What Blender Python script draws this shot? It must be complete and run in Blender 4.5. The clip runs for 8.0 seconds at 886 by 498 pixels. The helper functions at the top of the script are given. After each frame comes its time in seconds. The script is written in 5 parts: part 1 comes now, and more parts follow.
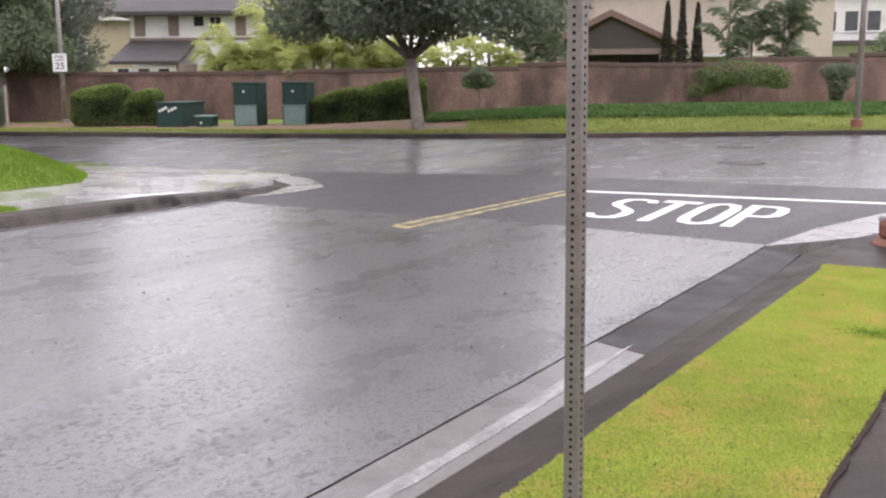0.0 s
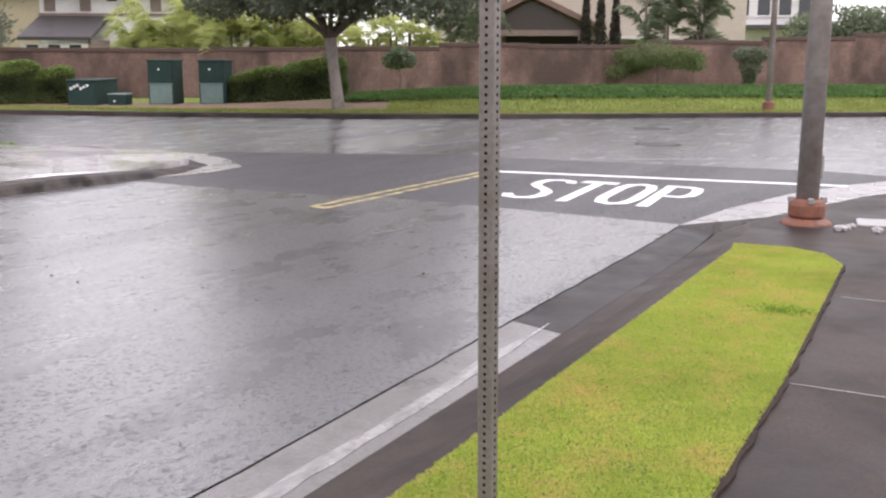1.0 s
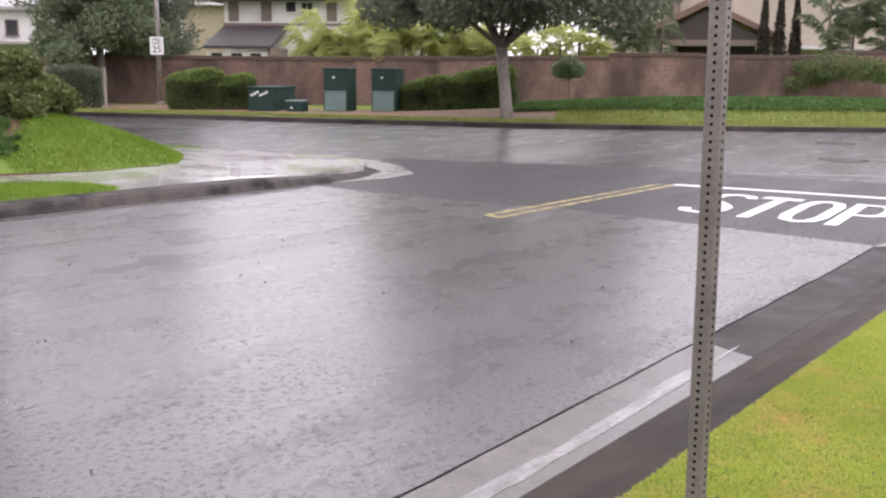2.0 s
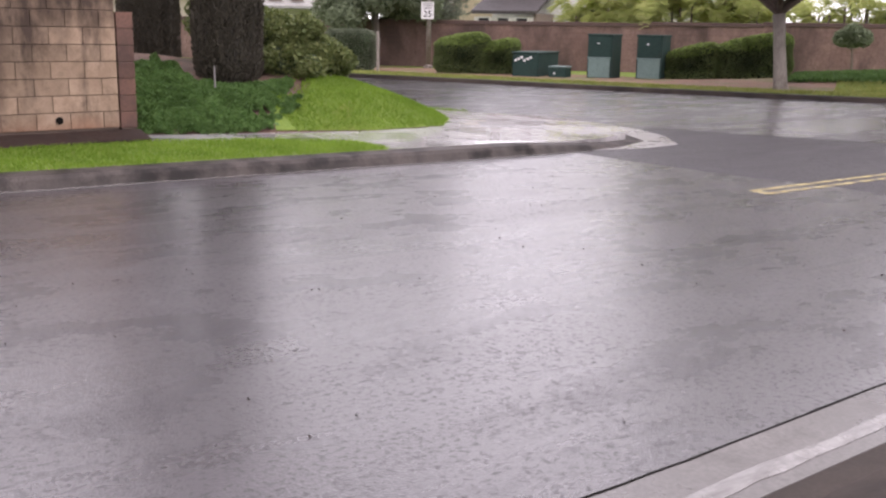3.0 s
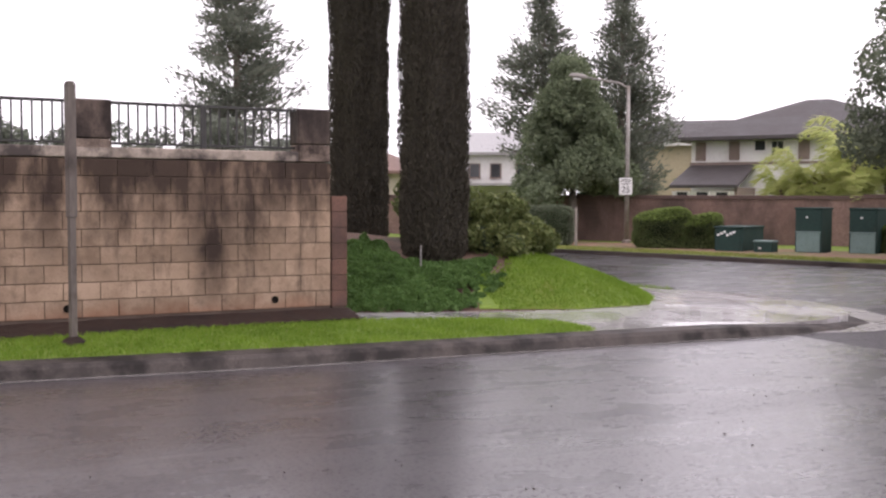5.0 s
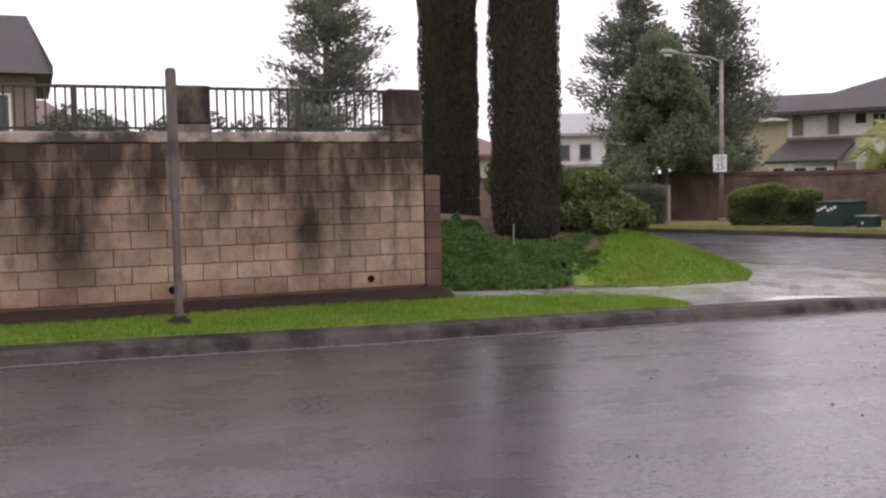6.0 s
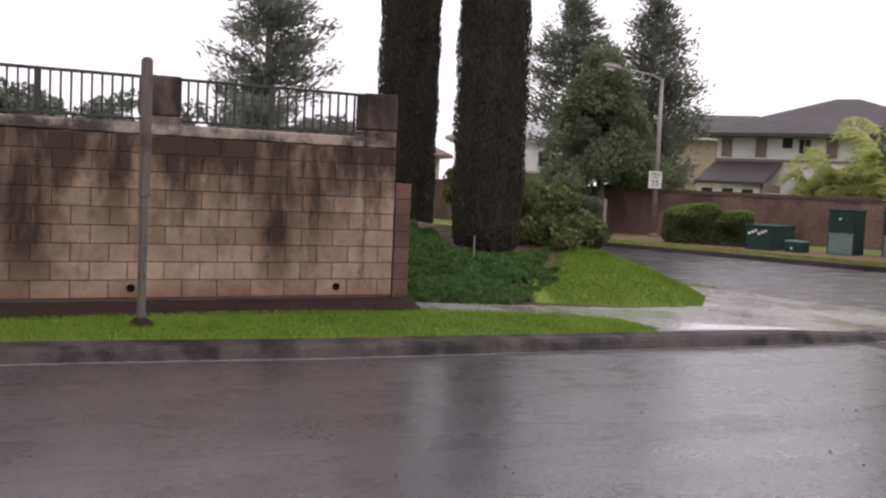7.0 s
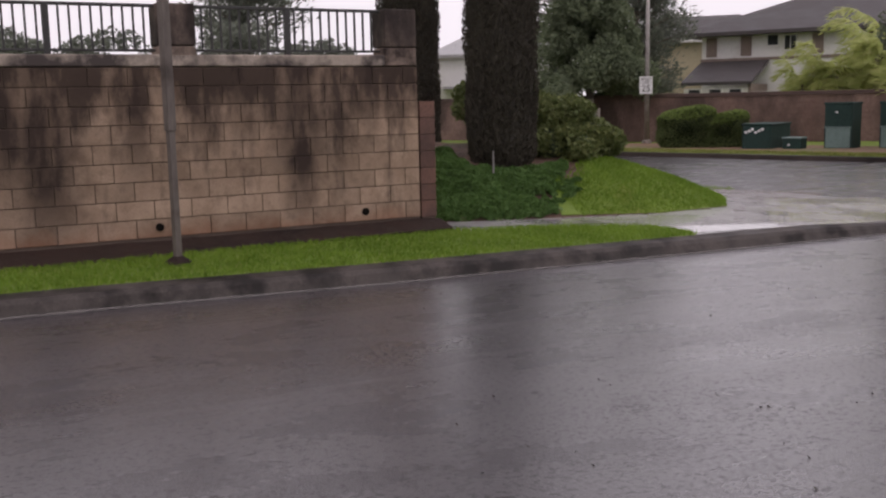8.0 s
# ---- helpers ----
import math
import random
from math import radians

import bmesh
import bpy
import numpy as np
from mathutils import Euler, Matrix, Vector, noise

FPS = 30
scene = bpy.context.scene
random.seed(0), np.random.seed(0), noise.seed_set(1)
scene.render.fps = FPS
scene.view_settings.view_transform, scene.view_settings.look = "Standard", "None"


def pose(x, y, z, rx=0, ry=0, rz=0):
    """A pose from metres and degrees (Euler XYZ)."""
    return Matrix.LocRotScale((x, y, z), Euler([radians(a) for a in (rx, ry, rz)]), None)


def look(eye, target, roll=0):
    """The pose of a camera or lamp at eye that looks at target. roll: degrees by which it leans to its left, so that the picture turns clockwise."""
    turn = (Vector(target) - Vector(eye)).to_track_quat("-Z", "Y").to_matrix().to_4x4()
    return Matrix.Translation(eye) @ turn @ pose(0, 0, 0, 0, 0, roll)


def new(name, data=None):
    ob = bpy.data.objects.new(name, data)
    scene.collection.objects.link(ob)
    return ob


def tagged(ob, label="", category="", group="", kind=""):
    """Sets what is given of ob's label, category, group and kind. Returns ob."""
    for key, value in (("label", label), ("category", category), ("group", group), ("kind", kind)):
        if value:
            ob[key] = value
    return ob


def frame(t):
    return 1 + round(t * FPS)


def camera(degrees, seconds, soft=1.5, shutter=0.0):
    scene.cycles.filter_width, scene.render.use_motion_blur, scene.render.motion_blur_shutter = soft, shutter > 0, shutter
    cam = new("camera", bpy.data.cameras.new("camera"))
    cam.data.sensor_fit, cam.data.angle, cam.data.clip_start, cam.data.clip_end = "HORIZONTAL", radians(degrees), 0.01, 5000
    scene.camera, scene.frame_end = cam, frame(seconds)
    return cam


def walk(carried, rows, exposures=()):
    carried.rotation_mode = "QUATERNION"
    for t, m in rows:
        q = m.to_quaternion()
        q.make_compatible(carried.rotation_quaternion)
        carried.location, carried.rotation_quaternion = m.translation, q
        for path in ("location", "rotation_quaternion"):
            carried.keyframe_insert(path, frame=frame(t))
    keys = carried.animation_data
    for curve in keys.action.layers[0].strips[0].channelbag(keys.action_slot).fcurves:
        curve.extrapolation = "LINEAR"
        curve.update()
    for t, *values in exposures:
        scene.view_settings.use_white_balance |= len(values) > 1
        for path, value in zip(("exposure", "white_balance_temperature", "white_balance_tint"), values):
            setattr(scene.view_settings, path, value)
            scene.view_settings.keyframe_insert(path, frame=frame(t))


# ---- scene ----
cam = camera(47.7, 8.0, soft=2.3)
PATH = [
    (0, (-0.484, 0.076, 1.762), (-1.534, 1.743, 1.419), -0.4),
    (0.5, (-0.449, 0.127, 1.752), (-1.401, 1.846, 1.38), 0.6),
    (1, (-0.477, 0.124, 1.751), (-1.389, 1.862, 1.37), 0.2),
    (1.5, (-0.594, 0.062, 1.753), (-1.571, 1.768, 1.389), -1.3),
    (2, (-0.656, 0.099, 1.749), (-1.836, 1.672, 1.384), 0.5),
    (2.2, (-0.633, 0.115, 1.763), (-1.91, 1.613, 1.409), 0.6),
    (3.3, (-0.803, 0.061, 1.747), (-2.377, 1.217, 1.315), 0.3),
    (3.5, (-0.889, 0.063, 1.77), (-2.478, 1.217, 1.391), -0.7),
    (4, (-0.96, -0.006, 1.786), (-2.602, 1.104, 1.518), -1.2),
    (4.5, (-1.078, -0.017, 1.796), (-2.824, 0.943, 1.629), -0.4),
    (4.7, (-1.029, 0.055, 1.832), (-2.789, 0.995, 1.706), 0.1),
    (5.8, (-1.052, 0.125, 1.767), (-2.871, 0.949, 1.67), -0.8),
    (6, (-1.032, 0.036, 1.736), (-2.879, 0.793, 1.605), -1.1),
    (6.2, (-1.036, -0.038, 1.813), (-2.896, 0.682, 1.655), 1.6),
    (6.5, (-1.187, -0.223, 1.872), (-2.991, 0.629, 1.723), 2.7),
    (7, (-1.565, -0.453, 1.911), (-3.342, 0.455, 1.774), 2.6),
    (7.2, (-1.675, -0.532, 1.81), (-3.453, 0.375, 1.679), -0.8),
    (7.5, (-1.662, -0.657, 1.881), (-3.463, 0.189, 1.681), 2.0),
    (7.7, (-1.908, -0.758, 1.836), (-3.679, 0.149, 1.637), 1.6),
    (8, (-2.082, -0.895, 1.835), (-3.825, 0.042, 1.544), -1.2),
]
EXPOSURES = [(0.0, 0.80, 6350, 15), (2.2, 0.80, 6350, 18), (3.3, 0.8, 6450, 21), (4.0, 0.8, 6450, 21), (4.7, 0.62, 6450, 20), (5.8, 0.2, 6450, 20), (6.5, 0.06, 6450, 19), (7.5, -0.05, 6450, 18), (8.0, -0.3, 6500, 20)]
walk(cam, [(t, look(eye, target, roll)) for t, eye, target, roll in PATH], EXPOSURES)

# ---- world, sun, exposure ----
world = bpy.data.worlds.new("overcast")
scene.world = world
world.use_nodes = True
wn, wl = world.node_tree.nodes, world.node_tree.links
bg = wn["Background"]
sky = wn.new("ShaderNodeTexSky")
sky.sky_type, sky.sun_disc = "NISHITA", False
sky.sun_elevation, sky.sun_rotation = radians(48), radians(140)
sky.air_density, sky.dust_density = 2.0, 6.0
gain = wn.new("ShaderNodeVectorMath")
gain.operation = "SCALE"
gain.inputs["Scale"].default_value = 0.10
cloud = wn.new("ShaderNodeTexNoise")
cloud.inputs["Scale"].default_value, cloud.inputs["Detail"].default_value = 2.2, 4.0
ramp = wn.new("ShaderNodeMapRange")
ramp.inputs["To Min"].default_value, ramp.inputs["To Max"].default_value = 0.95, 1.12
tint = wn.new("ShaderNodeVectorMath")
tint.operation = "SCALE"
tint.inputs[0].default_value = (1.0, 0.97, 1.0)
mix = wn.new("ShaderNodeMix")
mix.data_type = "RGBA"
mix.inputs["Factor"].default_value = 0.90
wl.new(sky.outputs[0], gain.inputs[0])
wl.new(cloud.outputs["Fac"], ramp.inputs["Value"])
wl.new(ramp.outputs[0], tint.inputs["Scale"])
wl.new(gain.outputs[0], mix.inputs["A"])
wl.new(tint.outputs[0], mix.inputs["B"])
wl.new(mix.outputs["Result"], bg.inputs["Color"])
bg.inputs["Strength"].default_value = 1.2

sun = new("sun", bpy.data.lights.new("sun", "SUN"))
sun.data.energy, sun.data.angle, sun.data.color = 0.6, radians(25), (1.0, 0.97, 0.93)
sun.matrix_world = pose(0, 0, 30, 42, 0, 140)

# ---- materials ----


def nodes_of(name):
    m = bpy.data.materials.new(name)
    m.use_nodes = True
    nt = m.node_tree
    return m, nt.nodes, nt.links, nt.nodes["Principled BSDF"]


def noise_node(nodes, links, coord, scale, detail=5.0, rough=0.6, stretch=None):
    n = nodes.new("ShaderNodeTexNoise")
    n.inputs["Scale"].default_value, n.inputs["Detail"].default_value, n.inputs["Roughness"].default_value = scale, detail, rough
    src = coord
    if stretch:
        mp = nodes.new("ShaderNodeMapping")
        mp.inputs["Scale"].default_value = stretch
        links.new(coord, mp.inputs["Vector"])
        src = mp.outputs[0]
    links.new(src, n.inputs["Vector"])
    return n.outputs["Fac"]


def remap(nodes, links, fac, lo, hi, a=0.0, b=1.0):
    r = nodes.new("ShaderNodeMapRange")
    r.inputs["From Min"].default_value, r.inputs["From Max"].default_value = lo, hi
    r.inputs["To Min"].default_value, r.inputs["To Max"].default_value = a, b
    links.new(fac, r.inputs["Value"])
    return r.outputs[0]


def blend(nodes, links, fac, a, b, kind="MIX"):
    m = nodes.new("ShaderNodeMix")
    m.data_type, m.blend_type = "RGBA", kind
    for key, v in (("A", a), ("B", b)):
        if isinstance(v, tuple):
            m.inputs[key].default_value = (*v, 1)
        else:
            links.new(v, m.inputs[key])
    if isinstance(fac, float):
        m.inputs["Factor"].default_value = fac
    else:
        links.new(fac, m.inputs["Factor"])
    return m.outputs["Result"]


def surface(name, base, alt, dirt=None, rough=(0.5, 0.8), fine=60.0, coarse=2.0, bump=0.3, depth=0.004, metal=0.0,
            spec=0.5, stretch=None, vary=0.0, island=0.0, dirt_range=(0.52, 0.7), dirt_scale=None, dirt_stretch=None, coat=0.0):
    """base/alt mixed by a coarse and a fine noise, dirt patches, rough range by noise; vary: brightness per object."""
    m, nd, lk, p = nodes_of(name)
    co = nd.new("ShaderNodeNewGeometry").outputs["Position"]
    n1 = noise_node(nd, lk, co, coarse, 4, 0.6, stretch)
    n2 = noise_node(nd, lk, co, fine, 6, 0.65, stretch)
    c = blend(nd, lk, remap(nd, lk, n1, 0.3, 0.7), base, alt)
    dark = tuple(v * 0.62 for v in base)
    c = blend(nd, lk, remap(nd, lk, n2, 0.40, 0.72, 0.0, 0.75), c, dark)
    if dirt:
        n3 = noise_node(nd, lk, co, dirt_scale or coarse * 0.6, 6, 0.62, dirt_stretch)
        c = blend(nd, lk, remap(nd, lk, n3, *dirt_range), c, dirt)
    if vary or island:
        r = nd.new("ShaderNodeObjectInfo").outputs["Random"] if vary else nd.new("ShaderNodeNewGeometry").outputs["Random Per Island"]
        k = vary or island
        hs = nd.new("ShaderNodeHueSaturation")
        lk.new(remap(nd, lk, r, 0, 1, 1 - k, 1 + k), hs.inputs["Value"])
        lk.new(c, hs.inputs["Color"])
        c = hs.outputs[0]
    lk.new(c, p.inputs["Base Color"])
    lk.new(remap(nd, lk, n1, 0.3, 0.7, *rough), p.inputs["Roughness"])
    p.inputs["Metallic"].default_value = metal
    p.inputs["Specular IOR Level"].default_value = spec
    p.inputs["Coat Weight"].default_value = coat
    if bump:
        b = nd.new("ShaderNodeBump")
        b.inputs["Strength"].default_value, b.inputs["Distance"].default_value = bump, depth
        lk.new(n2, b.inputs["Height"])
        lk.new(b.outputs[0], p.inputs["Normal"])
    return m


def leaf_mat(name, a, b, rough=0.5, trans=0.25, straw=None):
    m, nd, lk, p = nodes_of(name)
    r = nd.new("ShaderNodeNewGeometry")
    n = noise_node(nd, lk, r.outputs["Position"], 1.3, 3)
    c = blend(nd, lk, r.outputs["Random Per Island"], a, b)
    c = blend(nd, lk, remap(nd, lk, n, 0.35, 0.7, 0.0, 0.6), c, tuple(v * 0.6 for v in a))
    if straw:
        n5 = noise_node(nd, lk, r.outputs["Position"], 3.2, 8, 0.82)
        c = blend(nd, lk, remap(nd, lk, n5, 0.47, 0.66, 0.0, 0.9), c, straw)
    lk.new(c, p.inputs["Base Color"])
    p.inputs["Roughness"].default_value = rough
    p.inputs["Specular IOR Level"].default_value = 0.2
    p.inputs["Transmission Weight"].default_value = 0.0
    tr = nd.new("ShaderNodeBsdfTranslucent")
    mx = nd.new("ShaderNodeMixShader")
    mx.inputs[0].default_value = trans
    lk.new(c, tr.inputs["Color"])
    lk.new(p.outputs[0], mx.inputs[1])
    lk.new(tr.outputs[0], mx.inputs[2])
    lk.new(mx.outputs[0], nd["Material Output"].inputs["Surface"])
    return m


def wet_asphalt(name, base, alt, rlo, rhi, bump, film=0.7, spec=0.5):
    """Wet asphalt: aggregate grain, worn lanes along the street, and a broken film of water that shines between the stones."""
    m, nd, lk, p = nodes_of(name)
    co = nd.new("ShaderNodeNewGeometry").outputs["Position"]
    grain = noise_node(nd, lk, co, 95.0, 3, 0.7)
    stone = nd.new("ShaderNodeTexVoronoi")
    stone.inputs["Scale"].default_value = 75.0
    lk.new(co, stone.inputs["Vector"])
    speck = noise_node(nd, lk, co, 34.0, 4, 0.75, (1.0, 0.75, 1.0))
    lanes = noise_node(nd, lk, co, 0.9, 5, 0.6, (1.0, 0.10, 1.0))
    patch = noise_node(nd, lk, co, 1.9, 6, 0.66, (1.0, 0.55, 1.0))

    def calc(op, a, c):
        k = nd.new("ShaderNodeMath")
        k.operation = op
        for n, v in enumerate((a, c)):
            if isinstance(v, float):
                k.inputs[n].default_value = v
            else:
                lk.new(v, k.inputs[n])
        return k.outputs[0]

    dry = remap(nd, lk, speck, 0.50, 0.63)
    c = blend(nd, lk, remap(nd, lk, patch, 0.35, 0.68), base, alt)
    c = blend(nd, lk, remap(nd, lk, grain, 0.45, 0.75, 0.0, 0.7), c, tuple(v * 0.45 for v in base))
    c = blend(nd, lk, calc("MULTIPLY", dry, 0.7), c, tuple(v * 0.4 for v in base))
    lk.new(c, p.inputs["Base Color"])
    sheet_of_water = calc("ADD", remap(nd, lk, lanes, 0.30, 0.70, 0.30, 0.85), remap(nd, lk, patch, 0.25, 0.75, -0.22, 0.22))
    wet = calc("MULTIPLY", calc("MULTIPLY", sheet_of_water, film), remap(nd, lk, dry, 0.0, 1.0, 1.0, 0.35))
    held = nd.new("ShaderNodeClamp")
    lk.new(wet, held.inputs["Value"])
    p.inputs["Specular IOR Level"].default_value = spec
    lk.new(held.outputs[0], p.inputs["Coat Weight"])
    p.inputs["Coat IOR"].default_value = 1.45
    lk.new(remap(nd, lk, patch, 0.3, 0.7, rlo, rhi * 0.9), p.inputs["Coat Roughness"])
    lk.new(calc("ADD", remap(nd, lk, lanes, 0.32, 0.66, rhi, rlo), calc("MULTIPLY", dry, 0.25)), p.inputs["Roughness"])
    b3 = nd.new("ShaderNodeBump")
    b3.inputs["Strength"].default_value, b3.inputs["Distance"].default_value = 0.16, 0.004
    lk.new(speck, b3.inputs["Height"])
    lk.new(b3.outputs[0], p.inputs["Coat Normal"])
    b1 = nd.new("ShaderNodeBump")
    b1.inputs["Strength"].default_value, b1.inputs["Distance"].default_value = bump, 0.004
    lk.new(stone.outputs["Distance"], b1.inputs["Height"])
    b2 = nd.new("ShaderNodeBump")
    b2.inputs["Strength"].default_value, b2.inputs["Distance"].default_value = bump, 0.005
    lk.new(speck, b2.inputs["Height"])
    lk.new(b1.outputs[0], b2.inputs["Normal"])
    lk.new(b2.outputs[0], p.inputs["Normal"])
    return m


M = {}
M["asphalt_old"] = wet_asphalt("asphalt_old", (0.052, 0.045, 0.049), (0.080, 0.071, 0.077), 0.23, 0.38, 0.45, 2.0)
M["asphalt_new"] = wet_asphalt("asphalt_new", (0.044, 0.039, 0.042), (0.056, 0.050, 0.054), 0.42, 0.55, 0.3, 0.10, 0.36)
M["asphalt_patch"] = surface("asphalt_patch", (0.024, 0.020, 0.02), (0.05, 0.042, 0.04), (0.016, 0.013, 0.013), spec=0.2, rough=(0.4, 0.65), fine=30, coarse=2.2, bump=0.1, dirt_range=(0.45, 0.65))
M["asphalt_main"] = wet_asphalt("asphalt_main", (0.052, 0.047, 0.051), (0.070, 0.064, 0.069), 0.2, 0.34, 0.12, 0.85)
M["concrete_wet"] = surface("concrete_wet", (0.40, 0.38, 0.378), (0.50, 0.48, 0.478), (0.11, 0.097, 0.094), dirt_stretch=(0.5, 1.8, 1), rough=(0.13, 0.38), fine=45, coarse=1.1, bump=0.10, coat=0.6)
M["concrete_dark"] = surface("concrete_dark", (0.030, 0.022, 0.019), (0.082, 0.064, 0.055), (0.017, 0.013, 0.012), spec=0.15, dirt_range=(0.44, 0.66), rough=(0.4, 0.7), fine=50, coarse=1.3, bump=0.3)
M["concrete_light"] = surface("concrete_light", (0.24, 0.225, 0.22), (0.34, 0.325, 0.32), (0.13, 0.118, 0.11), rough=(0.18, 0.42), fine=45, coarse=1.8, bump=0.2)
M["soil"] = surface("soil", (0.024, 0.015, 0.012), (0.045, 0.026, 0.02), (0.015, 0.01, 0.009), spec=0.2, rough=(0.6, 0.9), fine=35, coarse=2.5, bump=0.8, depth=0.02)
M["dry_soil"] = surface("dry_soil", (0.16, 0.10, 0.065), (0.22, 0.15, 0.10), (0.09, 0.09, 0.03), rough=(0.7, 0.95), fine=25, coarse=1.2, bump=0.7, depth=0.02)
M["red_soil"] = surface("red_soil", (0.20, 0.115, 0.075), (0.27, 0.165, 0.11), (0.13, 0.13, 0.045), rough=(0.7, 0.95), fine=14, coarse=0.9, bump=0.7, depth=0.03, dirt_range=(0.5, 0.64))
M["turf"] = surface("turf", (0.13, 0.21, 0.02), (0.19, 0.26, 0.03), (0.22, 0.19, 0.05), rough=(0.7, 0.9), fine=90, coarse=3.0, bump=0.8, depth=0.02, dirt_range=(0.58, 0.75))
M["mortar"] = surface("mortar", (0.085, 0.06, 0.046), (0.125, 0.09, 0.07), rough=(0.8, 0.95), fine=60, bump=0.5)
M["red_block"] = surface("red_block", (0.11, 0.055, 0.04), (0.16, 0.08, 0.058), (0.055, 0.03, 0.025), rough=(0.6, 0.85), fine=30, coarse=1.5, bump=0.5, depth=0.006, vary=0.15)
M["red_block_far"] = surface("red_block_far", (0.19, 0.115, 0.098), (0.31, 0.205, 0.18), (0.085, 0.056, 0.05), spec=0.3, dirt_range=(0.42, 0.60), dirt_scale=0.55, dirt_stretch=(1.0, 1.0, 0.6), rough=(0.6, 0.85), fine=12, coarse=0.6, bump=0.4, depth=0.01)
M["coping"] = surface("coping", (0.075, 0.045, 0.04), (0.12, 0.072, 0.062), rough=(0.6, 0.8), fine=20, coarse=1.5, bump=0.3)
M["white_paint"] = surface("white_paint", (0.75, 0.75, 0.76), (0.82, 0.82, 0.82), (0.5, 0.5, 0.5), rough=(0.35, 0.6), fine=50, coarse=3, bump=0.3, dirt_range=(0.62, 0.8))
M["yellow_paint"] = surface("yellow_paint", (0.44, 0.35, 0.13), (0.52, 0.44, 0.22), (0.10, 0.085, 0.07), rough=(0.4, 0.6), fine=45, coarse=3, bump=0.3, dirt_range=(0.44, 0.6), dirt_scale=5.0)
M["galvanised"] = surface("galvanised", (0.145, 0.13, 0.115), (0.195, 0.178, 0.16), (0.10, 0.08, 0.065), rough=(0.4, 0.6), fine=70, coarse=6, bump=0.1, metal=0.2)
M["pole_steel"] = surface("pole_steel", (0.27, 0.25, 0.235), (0.38, 0.355, 0.335), (0.17, 0.105, 0.062), rough=(0.4, 0.6), fine=9, coarse=1.8, bump=0.15, metal=0.35, dirt_stretch=(1, 1, 0.25))
M["rust"] = surface("rust", (0.17, 0.062, 0.038), (0.25, 0.10, 0.06), (0.09, 0.04, 0.03), rough=(0.5, 0.8), fine=40, coarse=6, bump=0.5)
M["dark_hole"] = surface("dark_hole", (0.008, 0.007, 0.006), (0.012, 0.01, 0.009), bump=0, spec=0.05, rough=(0.9, 1.0))
M["rail_paint"] = surface("rail_paint", (0.03, 0.03, 0.03), (0.05, 0.048, 0.045), rough=(0.4, 0.6), fine=40, coarse=5, bump=0.1, metal=0.2)
M["box_green"] = surface("box_green", (0.02, 0.045, 0.04), (0.027, 0.057, 0.05), (0.026, 0.042, 0.036), spec=0.2, rough=(0.55, 0.7), fine=20, coarse=2, bump=0.05)
M["box_panel"] = surface("box_panel", (0.14, 0.21, 0.20), (0.18, 0.26, 0.25), rough=(0.35, 0.5), fine=20, coarse=2, bump=0.05)
M["bark"] = surface("bark", (0.15, 0.115, 0.095), (0.21, 0.165, 0.14), (0.05, 0.035, 0.03), rough=(0.7, 0.9), fine=25, coarse=3, bump=0.9, depth=0.02, stretch=(1, 1, 0.3))
M["roof_tile"] = surface("roof_tile", (0.05, 0.043, 0.045), (0.08, 0.068, 0.068), rough=(0.5, 0.75), fine=14, coarse=1, bump=0.5, depth=0.02)
M["roof_brown"] = surface("roof_brown", (0.17, 0.105, 0.085), (0.23, 0.15, 0.125), rough=(0.6, 0.8), fine=14, coarse=1, bump=0.5, depth=0.02)
M["wall_white"] = surface("wall_white", (0.74, 0.73, 0.71), (0.80, 0.79, 0.77), (0.5, 0.48, 0.45), rough=(0.6, 0.8), fine=20, coarse=0.7, bump=0.15)
M["wall_tan"] = surface("wall_tan", (0.46, 0.39, 0.27), (0.52, 0.45, 0.32), (0.38, 0.32, 0.22), rough=(0.6, 0.8), fine=20, coarse=0.7, bump=0.15)
M["wall_beige"] = surface("wall_beige", (0.52, 0.46, 0.38), (0.60, 0.53, 0.44), (0.44, 0.38, 0.31), rough=(0.6, 0.8), fine=20, coarse=0.7, bump=0.15)
M["trim_brown"] = surface("trim_brown", (0.20, 0.15, 0.125), (0.26, 0.2, 0.17), rough=(0.5, 0.7), fine=20, coarse=2, bump=0.1)
M["shade_dark"] = surface("shade_dark", (0.05, 0.04, 0.035), (0.07, 0.055, 0.05), rough=(0.5, 0.8), bump=0.1)
M["glass_dark"] = surface("glass_dark", (0.03, 0.033, 0.036), (0.05, 0.053, 0.056), rough=(0.06, 0.12), bump=0)
# leaf_dark, leaf_conifer and leaf_mid are lightened to stand for rain haze.
M["leaf_dark"] = leaf_mat("leaf_dark", (0.15, 0.18, 0.125), (0.23, 0.255, 0.175), trans=0.4)
M["leaf_cypress"] = leaf_mat("leaf_cypress", (0.056, 0.050, 0.038), (0.068, 0.060, 0.045), rough=0.7, trans=0.05)
M["leaf_conifer"] = leaf_mat("leaf_conifer", (0.165, 0.185, 0.15), (0.24, 0.26, 0.205), trans=0.4)
M["leaf_mid"] = leaf_mat("leaf_mid", (0.165, 0.205, 0.125), (0.24, 0.28, 0.17), trans=0.4)
M["leaf_bush"] = leaf_mat("leaf_bush", (0.11, 0.145, 0.048), (0.21, 0.23, 0.088), trans=0.3)
M["leaf_hedge"] = leaf_mat("leaf_hedge", (0.125, 0.165, 0.068), (0.18, 0.22, 0.09), trans=0.35)
# Brighter hedge leaf colour: sky light on the tops, put into the colour.
M["leaf_hedge_lit"] = leaf_mat("leaf_hedge_lit", (0.20, 0.29, 0.07), (0.29, 0.37, 0.11), trans=0.35)
